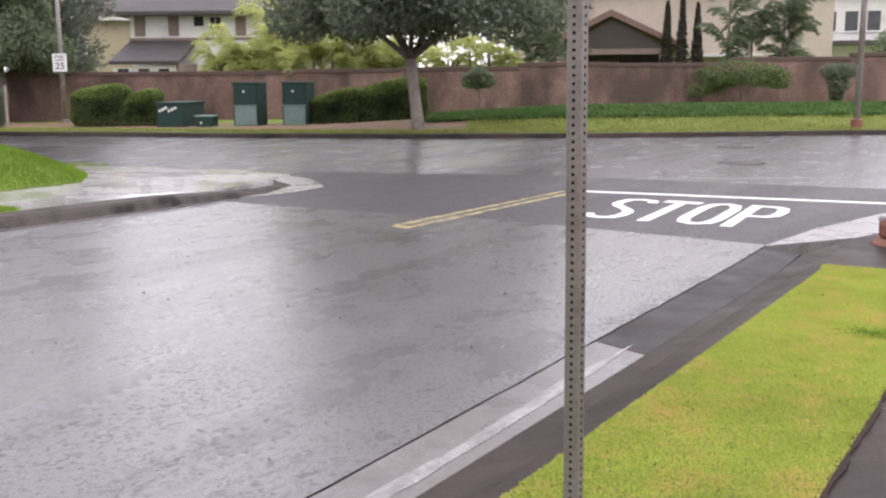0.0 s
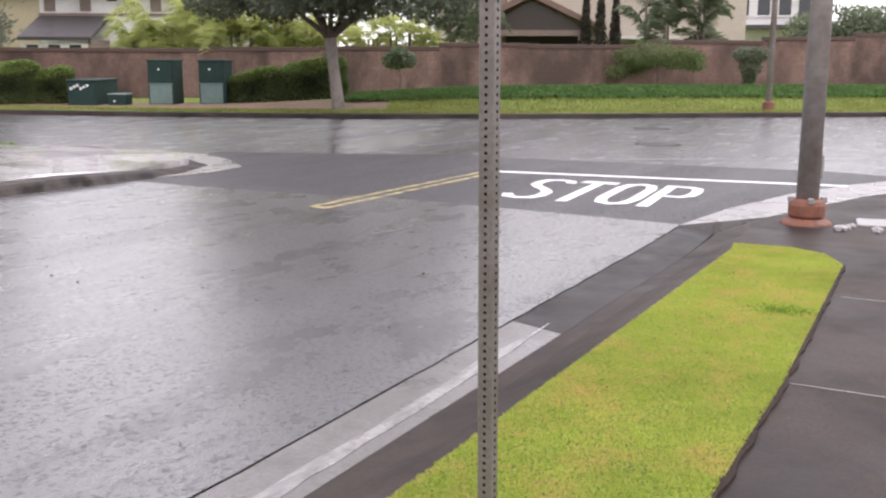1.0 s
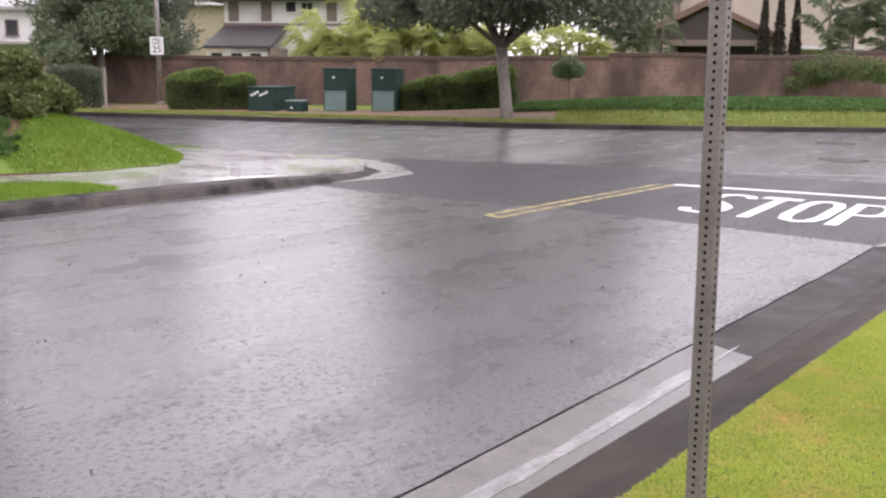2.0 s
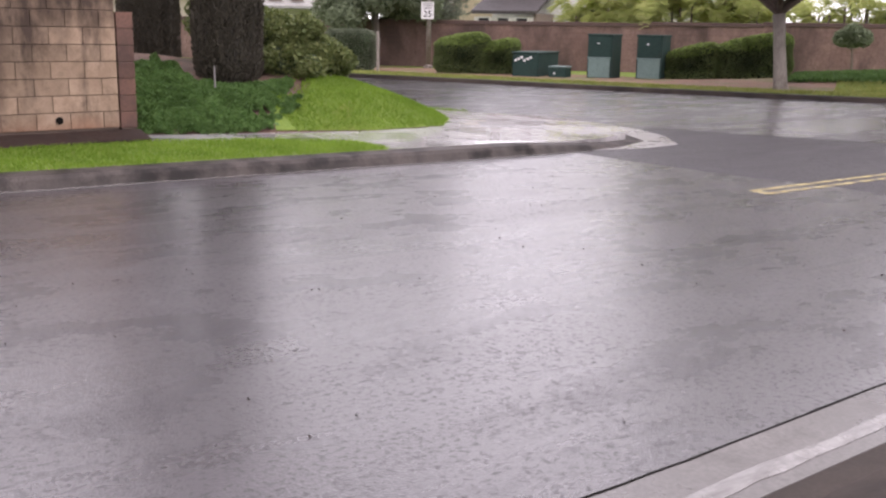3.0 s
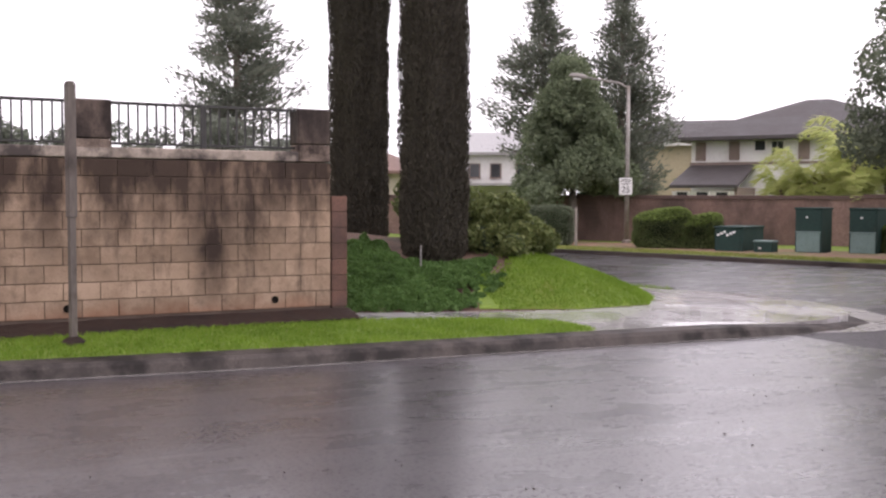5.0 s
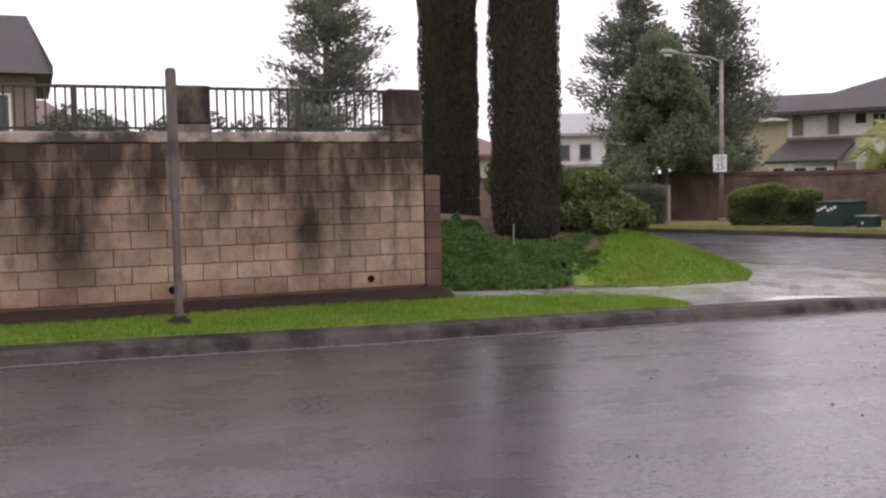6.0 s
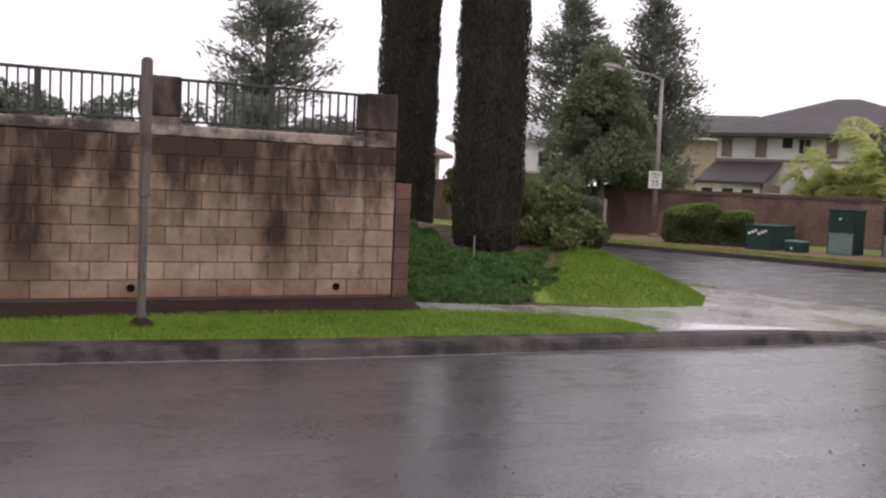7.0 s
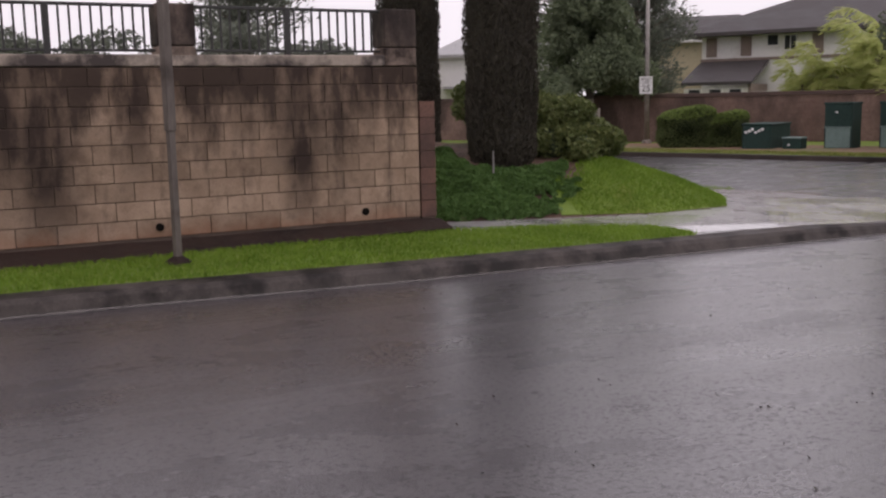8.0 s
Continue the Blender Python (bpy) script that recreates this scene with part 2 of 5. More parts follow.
M["leaf_ivy"] = leaf_mat("leaf_ivy", (0.075, 0.15, 0.04), (0.14, 0.235, 0.07), trans=0.3)
M["leaf_palm"] = leaf_mat("leaf_palm", (0.47, 0.54, 0.18), (0.66, 0.66, 0.32), trans=0.5)
M["grass_near"] = leaf_mat("grass_near", (0.37, 0.47, 0.07), (0.53, 0.565, 0.13), rough=0.6, trans=0.4, straw=(0.60, 0.44, 0.16))
M["grass_left"] = leaf_mat("grass_left", (0.155, 0.275, 0.028), (0.23, 0.325, 0.05), rough=0.6, trans=0.4)
M["grass_far"] = leaf_mat("grass_far", (0.22, 0.26, 0.06), (0.34, 0.34, 0.12), rough=0.6, trans=0.3)


def stained_block(name, base, alt, dark, vary):
    """Block face: sun-bleached tan, black mould under the cap and in runs below each railing post, rust-red splash at the foot."""
    m, nd, lk, p = nodes_of(name)
    geo = nd.new("ShaderNodeNewGeometry")
    co = geo.outputs["Position"]
    sep = nd.new("ShaderNodeSeparateXYZ")
    lk.new(co, sep.inputs[0])
    n1 = noise_node(nd, lk, co, 3.2, 5, 0.62)
    n2 = noise_node(nd, lk, co, 55.0, 5, 0.7)
    n3 = noise_node(nd, lk, co, 2.6, 6, 0.62, (1, 1.3, 0.42))
    n4 = noise_node(nd, lk, co, 9.0, 5, 0.7)
    c = blend(nd, lk, remap(nd, lk, n1, 0.35, 0.65), base, alt)
    c = blend(nd, lk, remap(nd, lk, n4, 0.52, 0.72, 0.0, 0.55), c, tuple(v * 0.62 for v in base))
    c = blend(nd, lk, remap(nd, lk, n2, 0.5, 0.75, 0.0, 0.6), c, tuple(v * 0.55 for v in base))

    def math2(op, a, b):
        k = nd.new("ShaderNodeMath")
        k.operation = op
        for i, v in enumerate((a, b)):
            if isinstance(v, (int, float)):
                k.inputs[i].default_value = v
            else:
                lk.new(v, k.inputs[i])
        return k.outputs[0]

    top = math2("ADD", remap(nd, lk, sep.outputs["Z"], 1.15, 2.25, -0.2, 1.05), math2("MULTIPLY", math2("SUBTRACT", n3, 0.5), 3.6))
    total = remap(nd, lk, top, -0.1, 0.85, 0.0, 0.9)
    for yc, wide, low in ((3.22, 0.34, 0.75), (3.2, 0.17, 0.2), (3.1, 0.62, 1.35), (3.75, 0.3, 1.5), (0.4, 0.7, 1.4), (0.42, 0.30, 0.2), (0.1, 0.2, 0.5), (-0.3, 0.2, 0.9), (1.35, 0.14, 0.9), (2.5, 0.12, 1.2), (4.1, 0.12, 1.2), (-2.2, 0.3, 0.5)):
        d = math2("ABSOLUTE", math2("SUBTRACT", math2("ADD", sep.outputs["Y"], math2("MULTIPLY", math2("SUBTRACT", n1, 0.5), 0.3)), yc), 0)
        run = math2("MULTIPLY", remap(nd, lk, d, wide * 0.4, wide * 1.7, 1.0, 0.0), remap(nd, lk, math2("ADD", sep.outputs["Z"], math2("MULTIPLY", math2("SUBTRACT", n1, 0.5), 0.6)), low, low + 0.9, 0.0, 0.97))
        run = math2("MULTIPLY", run, remap(nd, lk, n3, 0.34, 0.52, 0.6, 1.0))
        total = math2("MAXIMUM", total, run)
    c = blend(nd, lk, total, c, dark)
    c = blend(nd, lk, remap(nd, lk, math2("ADD", sep.outputs["Z"], math2("MULTIPLY", n1, 0.35)), 0.52, 0.76, 0.8, 0.0), c, (0.22, 0.105, 0.06))
    hs = nd.new("ShaderNodeHueSaturation")
    lk.new(remap(nd, lk, nd.new("ShaderNodeObjectInfo").outputs["Random"], 0, 1, 1 - vary, 1 + vary), hs.inputs["Value"])
    lk.new(c, hs.inputs["Color"])
    lk.new(hs.outputs[0], p.inputs["Base Color"])
    p.inputs["Roughness"].default_value = 0.8
    p.inputs["Specular IOR Level"].default_value = 0.15
    b = nd.new("ShaderNodeBump")
    b.inputs["Strength"].default_value, b.inputs["Distance"].default_value = 0.7, 0.008
    lk.new(n4, b.inputs["Height"])
    lk.new(b.outputs[0], p.inputs["Normal"])
    return m


M["block"] = stained_block("block", (0.245, 0.172, 0.122), (0.35, 0.255, 0.186), (0.032, 0.022, 0.019), 0.17)
M["stucco_cap"] = surface("stucco_cap", (0.36, 0.30, 0.25), (0.44, 0.37, 0.31), (0.055, 0.043, 0.04), rough=(0.7, 0.9), fine=50, coarse=2, bump=0.5, dirt_range=(0.40, 0.56), dirt_scale=2.0)
# Stain and the shade of the kerb face are both put into this colour.
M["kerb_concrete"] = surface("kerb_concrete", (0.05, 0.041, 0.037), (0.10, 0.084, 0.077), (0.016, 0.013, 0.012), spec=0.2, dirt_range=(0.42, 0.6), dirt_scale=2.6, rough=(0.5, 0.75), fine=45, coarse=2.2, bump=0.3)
M["gutter_pan"] = surface("gutter_pan", (0.115, 0.106, 0.101), (0.185, 0.172, 0.165), (0.055, 0.047, 0.044), rough=(0.2, 0.45), fine=45, coarse=1.8, bump=0.2)
M["pale_strip"] = surface("pale_strip", (0.25, 0.238, 0.232), (0.34, 0.325, 0.318), (0.13, 0.12, 0.115), rough=(0.15, 0.35), fine=30, coarse=4, bump=0.1, dirt_range=(0.38, 0.62), dirt_scale=9.0, dirt_stretch=(1.6, 0.35, 1.0))
M["water"] = surface("water", (0.16, 0.148, 0.142), (0.22, 0.205, 0.197), rough=(0.05, 0.12), fine=12, coarse=2, bump=0.08)
M["sign_white"] = surface("sign_white", (0.78, 0.78, 0.78), (0.82, 0.82, 0.82), rough=(0.35, 0.5), fine=20, coarse=3, bump=0)
M["post_grey"] = surface("post_grey", (0.10, 0.083, 0.072), (0.145, 0.122, 0.106), (0.05, 0.038, 0.032), rough=(0.6, 0.8), fine=30, coarse=4, bump=0.5, stretch=(1, 1, 0.2))
# Core colours are darkened to stand for the shade deep inside foliage.
M["cypress_core_shade"] = surface("cypress_core_shade", (0.03, 0.027, 0.02), (0.04, 0.036, 0.026), rough=(0.8, 0.95), fine=20, coarse=3, bump=0.6, depth=0.03)
M["leaf_core_shade"] = surface("leaf_core_shade", (0.03, 0.045, 0.018), (0.04, 0.06, 0.024), rough=(0.8, 0.95), fine=20, coarse=3, bump=0.6, depth=0.03)
M["bark_pale"] = surface("bark_pale", (0.26, 0.225, 0.20), (0.33, 0.29, 0.26), (0.14, 0.11, 0.095), rough=(0.7, 0.9), fine=25, coarse=3, bump=0.8, depth=0.02, stretch=(1, 1, 0.3))
M["mulch"] = surface("mulch", (0.09, 0.052, 0.035), (0.15, 0.09, 0.065), (0.05, 0.035, 0.022), rough=(0.7, 0.95), fine=30, coarse=2.2, bump=0.9, depth=0.02)
M["worn_paint"] = surface("worn_paint", (0.22, 0.215, 0.22), (0.32, 0.315, 0.32), (0.1, 0.095, 0.1), rough=(0.35, 0.5), fine=40, coarse=2, bump=0.2)
M["pilaster"] = surface("pilaster", (0.24, 0.185, 0.15), (0.31, 0.24, 0.20), (0.04, 0.03, 0.027), spec=0.15, rough=(0.7, 0.9), fine=50, coarse=2, bump=0.5, dirt_range=(0.42, 0.62), dirt_scale=2.0)
M["pilaster_dark"] = surface("pilaster_dark", (0.10, 0.078, 0.066), (0.17, 0.13, 0.11), (0.032, 0.025, 0.023), spec=0.15, rough=(0.7, 0.9), fine=40, coarse=2.4, bump=0.4, dirt_range=(0.34, 0.56), dirt_scale=2.2, dirt_stretch=(1, 1, 0.5))
M["mortar_red"] = surface("mortar_red", (0.14, 0.08, 0.065), (0.18, 0.105, 0.085), rough=(0.8, 0.95), fine=40, coarse=1.5, bump=0.4)
# Pale base colour stands for the white sky reflected on a wet roof.
M["roof_sheen"] = surface("roof_sheen", (0.30, 0.29, 0.29), (0.38, 0.37, 0.37), rough=(0.25, 0.4), fine=14, coarse=1, bump=0.3, depth=0.02)

# ---- building helpers ----


def link(name, bm, material, parent=None, label="", category="", group="", kind="", smooth=False):
    me = bpy.data.meshes.new(name)
    bmesh.ops.recalc_face_normals(bm, faces=bm.faces[:])
    bm.to_mesh(me)
    bm.free()
    return place(name, me, material, parent, label, category, group, kind, smooth)


def place(name, me, material, parent=None, label="", category="", group="", kind="", smooth=False):
    if material and not me.materials:
        me.materials.append(M[material])
    if smooth:
        me.polygons.foreach_set("use_smooth", [True] * len(me.polygons))
    ob = new(name, me)
    if parent:
        ob.parent = parent
    return tagged(ob, label, category, group, kind)


def part(name, bm, material, parent, label="", smooth=False):
    return link(name, bm, material, parent, label, smooth=smooth)


def thing(name, label, category, at=(0, 0, 0), turn=0.0, group=""):
    ob = new(name)
    ob.empty_display_size = 0.2
    ob.matrix_basis = pose(*at, 0, 0, turn)
    return tagged(ob, label, category, group)


def add_box(bm, x0, x1, y0, y1, z0, z1, bevel=0.0, m=None):
    r = bmesh.ops.create_cube(bm, size=1)
    vs = r["verts"]
    for v in vs:
        v.co = Vector((x0 + (v.co.x + 0.5) * (x1 - x0), y0 + (v.co.y + 0.5) * (y1 - y0), z0 + (v.co.z + 0.5) * (z1 - z0)))
    if bevel:
        es = {e for v in vs for e in v.link_edges}
        r = bmesh.ops.bevel(bm, geom=list(es), offset=bevel, segments=1, affect="EDGES")
        vs = list({v for f in r["faces"] for v in f.verts} | {v for v in vs if v.is_valid})
    if m is not None:
        bmesh.ops.transform(bm, matrix=m, verts=vs)
    return vs


def box(x0, x1, y0, y1, z0, z1, bevel=0.0, m=None):
    bm = bmesh.new()
    add_box(bm, x0, x1, y0, y1, z0, z1, bevel, m)
    return bm


def add_tube(bm, pts, radii, sides=12, cap=True):
    """A tapered tube through pts."""
    rings = []
    for i, p in enumerate(pts):
        p = Vector(p)
        d = Vector(pts[min(i + 1, len(pts) - 1)]) - Vector(pts[max(i - 1, 0)])
        q = d.to_track_quat("Z", "Y")
        rings.append([bm.verts.new(p + q @ Vector((radii[i] * math.cos(2 * math.pi * k / sides), radii[i] * math.sin(2 * math.pi * k / sides), 0))) for k in range(sides)])
    for a, b in zip(rings, rings[1:]):
        for k in range(sides):
            bm.faces.new((a[k], a[(k + 1) % sides], b[(k + 1) % sides], b[k]))
    if cap:
        bm.faces.new(rings[0][::-1])
        bm.faces.new(rings[-1])


def tube(pts, radii, sides=12):
    bm = bmesh.new()
    add_tube(bm, pts, radii, sides)
    return bm


# ---- the lie of the land ----
def gz(y):
    """Street level: falls gently to the north, then level."""
    return 0.012 * (9.5 - min(16.0, max(-10.0, y)))


def sheet(poly, dz=0.0, thick=0.25, cell=0.0, lift=None):
    """A paved sheet over a plan outline, its top dz above street level; lift(x, y): further height."""
    bm = bmesh.new()
    vs = [bm.verts.new((x, y, 0)) for x, y in poly]
    es = [bm.edges.new((a, b)) for a, b in zip(vs, vs[1:] + vs[:1])]
    bmesh.ops.triangle_fill(bm, edges=es, use_beauty=True, normal=(0, 0, 1))
    cuts = [(1, -10.0), (1, 16.0)]
    if cell:
        for axis in (0, 1):
            lo, hi = min(p[axis] for p in poly), max(p[axis] for p in poly)
            cuts += [(axis, lo + cell * k) for k in range(1, int((hi - lo) / cell) + 1)]
    for axis, c in cuts:
        co, no = [0, 0, 0], [0, 0, 0]
        co[axis], no[axis] = c, 1
        bmesh.ops.bisect_plane(bm, geom=bm.verts[:] + bm.edges[:] + bm.faces[:], plane_co=co, plane_no=no)
    for v in bm.verts:
        v.co.z = gz(v.co.y) + dz + (lift(v.co.x, v.co.y) if lift else 0.0)
    bmesh.ops.recalc_face_normals(bm, faces=bm.faces[:])
    if bm.faces and sum(f.normal.z for f in bm.faces) < 0:
        bmesh.ops.reverse_faces(bm, faces=bm.faces[:])
    if thick:
        r = bmesh.ops.extrude_face_region(bm, geom=bm.faces[:])
        for v in r["geom"]:
            if isinstance(v, bmesh.types.BMVert):
                v.co.z -= thick
        # the extruded copy is the underside
        bmesh.ops.recalc_face_normals(bm, faces=bm.faces[:])
    return bm


def dense(pts, step):
    out = []
    for (x0, y0), (x1, y1) in zip(pts, pts[1:]):
        n = max(1, int(math.hypot(x1 - x0, y1 - y0) / step))
        out += [(x0 + (x1 - x0) * k / n, y0 + (y1 - y0) * k / n) for k in range(n)]
    return out + [pts[-1]]


def offset(pts, d):
    """The line moved d to its left."""
    out = []
    for i, (x, y) in enumerate(pts):
        a, b = pts[max(0, i - 1)], pts[min(len(pts) - 1, i + 1)]
        dx, dy = b[0] - a[0], b[1] - a[1]
        n = math.hypot(dx, dy)
        out.append((x - dy / n * d, y + dx / n * d))
    return out


def sweep(line, profile, height=None):
    """A profile of (across to the left, up) carried along a plan line at street level; height(i, u): scale of up."""
    bm = bmesh.new()
    rows = []
    for i, (x, y) in enumerate(line):
        a, b = line[max(0, i - 1)], line[min(len(line) - 1, i + 1)]
        dx, dy = b[0] - a[0], b[1] - a[1]
        n = math.hypot(dx, dy)
        k = height(x, y) if height else 1.0
        rows.append([bm.verts.new((x - dy / n * u, y + dx / n * u, gz(y) + (w * k if w > 0 else w))) for u, w in profile])
    m = len(profile)
    for r, s in zip(rows, rows[1:]):
        for k in range(m):
            bm.faces.new((r[k], r[(k + 1) % m], s[(k + 1) % m], s[k]))
    bm.faces.new(rows[0][::-1])
    bm.faces.new(rows[-1])
    return bm


def ribbon(line_a, line_b):
    return line_a + line_b[::-1]


# Plan lines
FAR_KERB = [(-70, 3), (-50, 11.5), (-40, 15.6), (-30, 19.6), (-25.5, 21.4), (-21.3, 22.7), (-17, 24.4), (-12.65, 26.8), (-9.0, 29.4), (-6.5, 31.4), (-2.9, 33.8), (8, 41), (40, 60)]
LEFT_OUT = [(-11.1, -40), (-11.1, 0.5), (-10.95, 3.2), (-10.9, 11.0), (-10.72, 11.9), (-10.85, 12.9), (-11.8, 13.75), (-12.9, 14.35), (-13.85, 14.4), (-15.5, 13.75), (-17.2, 12.8), (-22, 10.4), (-40, 2.5), (-70, -10)]
LEFT_IN = [(-11.1, -40), (-11.1, 0.5), (-10.95, 3.2), (-10.9, 11.0), (-11.0, 11.7), (-11.45, 12.8), (-12.4, 13.4), (-13.3, 13.65), (-14.5, 13.55), (-15.7, 13.0), (-17.3, 12.2), (-22, 9.8), (-40, 1.9), (-70, -10.6)]
RIGHT_OUT = [(-2.99, -40), (-3.06, 9.0), (-3.12, 10.5), (-2.95, 12.1), (-2.52, 14.0), (-1.92, 15.6), (-1.2, 16.9), (0.5, 18.6), (6, 22.4), (16, 28.5), (40, 43)]
RIGHT_IN = [(-2.62, -40), (-2.62, 9.0), (-2.66, 10.2), (-2.42, 11.6), (-1.95, 13.2), (-1.4, 14.4), (-0.6, 15.6), (1.0, 17.4), (6.3, 21.4), (16.3, 27.6), (40.3, 42.2)]

# ---- ground ----
bm = bmesh.new()
bmesh.ops.create_grid(bm, x_segments=2, y_segments=2, size=1500)
for v in bm.verts:
    v.co.z = -0.5
link("ground", bm, "dry_soil", label="bare earth under the neighbourhood out to the horizon", category="ground", kind="structure")

SEAM = 10.75
link("road", sheet([(-11.1, -40), (-2.99, -40), (-2.99, 3.5), (-3.06, 9.0), (-3.11, SEAM - 0.15), (-5.2, SEAM), (-7.1, SEAM + 0.12), (-8.0, SEAM - 0.15), (-10.0, SEAM - 0.25), (-11.1, SEAM - 0.2)]),
     "asphalt_old", label="wet worn grey asphalt of the side street", category="road", kind="structure")
apron = [(-11.1, SEAM - 0.2), (-10.0, SEAM - 0.25), (-8.0, SEAM - 0.15), (-7.1, SEAM + 0.12), (-5.2, SEAM), (-3.11, SEAM - 0.15), (-2.95, 12.1), (-2.52, 14.0), (-1.92, 15.6), (-1.2, 16.9), (-2.5, 17.3), (-5.8, 16.9), (-9.1, 16.6), (-13.0, 14.9), (-12.9, 14.35), (-11.8, 13.75), (-11.05, 12.9), (-10.95, 11.9), (-11.1, 11.0)]
link("road_apron", sheet(apron), "asphalt_new", label="dark newer asphalt patch at the junction", category="road", kind="structure")
main = FAR_KERB + [(40, 43), (16, 28.5), (6, 22.4), (0.5, 18.6), (-1.2, 16.9), (-2.5, 17.3), (-5.8, 16.9), (-9.1, 16.6), (-13.0, 14.9), (-12.9, 14.35), (-13.85, 14.4), (-15.5, 13.75), (-17.2, 12.8), (-22, 10.4), (-40, 2.5), (-70, -10)]
link("main_road", sheet(main), "asphalt_main", label="wet grey asphalt of the main road", category="road", kind="structure")

# ---- kerbs, gutters, pavements ----
link("gutter", sheet(ribbon([(-2.99, -40), (-2.99, 3.5), (-3.02, 5.95)], [(-2.62, -40), (-2.62, 5.80)]), 0.002), "gutter_pan", label="pale wet concrete gutter beside the kerb", category="gutter", kind="structure")
link("gutter_patch", sheet(ribbon([(-3.02, 5.96), (-3.06, 9.0), (-3.12, 10.4)], [(-2.62, 5.81), (-2.62, 9.0), (-2.68, 10.2)]), 0.002), "asphalt_patch", label="dark patched stretch of the gutter", category="gutter", kind="structure")
link("corner_gutter", sheet(ribbon(RIGHT_OUT[2:], RIGHT_IN[3:]), 0.003), "concrete_light", label="pale concrete gutter round the corner", category="gutter", kind="structure")


def fall_r(x, y):
    return 1.0 if y < 8.5 else max(0.12, 1 - (y - 8.5) / 2.6) if y < 15 else min(1.0, 0.12 + (y - 15) / 3)


kerb_profile = [(0.0, 0.0), (-0.16, 0.03), (-0.36, 0.12), (-0.46, 0.15), (-0.46, -0.2), (0.0, -0.2)]
link("kerb", sweep(dense(RIGHT_IN, 0.5), kerb_profile, fall_r), "concrete_dark", label="dark wet rolled concrete kerb", category="kerb", kind="structure")
LAWN_R = [(-2.16, -40), (-2.16, 8.5), (-2.2, 8.8), (-1.74, 8.85), (-1.44, 8.66), (-1.26, 8.25), (-1.17, 5.0), (-1.17, -40)]
link("lawn", sheet(LAWN_R, 0.15), "turf", label="bright yellow-green mown verge beside the kerb", category="lawn", kind="structure")
link("pavement", sheet([(-1.16, -40), (-1.16, 5.0), (-1.25, 8.25), (-1.43, 8.67), (-1.74, 8.86), (-2.2, 8.81), (-2.3, 10.2), (-2.0, 11.5), (-1.55, 13.0), (-1.0, 14.2), (-0.2, 15.3), (1.4, 17.1), (6.6, 21.0), (40.6, 41.8), (44, 30), (0.35, 8), (0.35, -40)], 0.14),
     "concrete_dark", label="dark wet concrete pavement with joints", category="pavement", kind="structure")


def fall_l(x, y):
    return 1.0 if y < 9.5 else max(0.10, 1 - (y - 9.5) / 3.4)


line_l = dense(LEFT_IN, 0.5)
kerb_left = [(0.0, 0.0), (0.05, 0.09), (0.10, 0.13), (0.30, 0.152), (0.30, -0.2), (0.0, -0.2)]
link("kerb_far_side", sweep(line_l, kerb_left, lambda x, y: fall_l(x, y) if x > -13 else min(1, 0.1 + (-13 - x) / 3)), "kerb_concrete", label="dark concrete kerb with a sharp lip, stain and face shade in its colour", category="kerb", kind="structure")
link("corner_gutter_far_side", sheet(ribbon(LEFT_OUT[3:11], LEFT_IN[3:11]), 0.003), "concrete_light", label="pale concrete gutter round the corner", category="gutter", kind="structure")
HILL_FOOT = [(-14.2, 5.2), (-13.9, 6.3), (-13.75, 7.1), (-13.4, 8.8), (-13.6, 10.3), (-14.5, 11.15), (-16.2, 11.9), (-18, 11.2), (-40, 1.0)]
link("pavement_far_side", sheet([(-12.79, 4.9), (-12.81, 6.6), (-12.21, 7.76), (-11.6, 7.76), (-11.2, 7.5), (-11.2, 11.0), (-11.29, 11.65), (-11.7, 12.6), (-12.4, 13.2), (-13.3, 13.45), (-14.5, 13.35), (-15.6, 12.8), (-17.2, 12.0)] + [(-18, 11.3), (-16.2, 11.8), (-14.6, 11.0), (-13.75, 10.2), (-13.55, 8.8), (-13.9, 7.1), (-14.05, 6.3), (-14.4, 4.9)], 0.12, lift=lambda x, y: 0.03 * min(1, max(0, (-11.6 - x) / 1.0))),
     "concrete_wet", label="wet shining concrete pavement round the corner", category="pavement", kind="structure")
link("verge", sheet([(-11.39, -40), (-11.39, 0.5), (-11.24, 3.2), (-11.2, 7.5), (-11.6, 7.75), (-12.2, 7.75), (-12.8, 6.6), (-12.78, 5.4), (-12.68, 2.5), (-12.45, 0.2), (-12.4, -40)], 0.15, cell=0.8, lift=lambda x, y: 0.06 * min(1, max(0, (-11.4 - x) / 1.4)) * min(1, max(0, 7.0 - y) / 2)), "turf",
     label="narrow bright green grass verge below the wall", category="lawn", kind="structure")
link("soil_strip", sheet([(-12.39, -40), (-12.44, 0.2), (-12.67, 2.5), (-12.77, 5.0), (-14.3, 5.0), (-14.3, -40)], 0.16, cell=0.3, lift=lambda x, y: 0.02 * noise.noise((x * 6, y * 6, 0)) + (0.235 - gz(y)) * min(1, max(0, (-12.45 - x) / 0.65))), "soil", label="dark wet soil at the foot of the wall", category="soil", kind="structure")


def hill(x, y):
    """Height of the corner bank over the street."""
    best = 1e9
    for (x0, y0), (x1, y1) in zip(HILL_FOOT, HILL_FOOT[1:]):
        dx, dy = x1 - x0, y1 - y0
        t = max(0, min(1, ((x - x0) * dx + (y - y0) * dy) / (dx * dx + dy * dy)))
        best = min(best, math.hypot(x - x0 - t * dx, y - y0 - t * dy))
    return 0.15 + 1.3 * (1 - math.exp(-best * 0.50 / 1.3)) + 0.02 * noise.noise((x * 1.5, y * 1.5, 0)) * min(1, best)


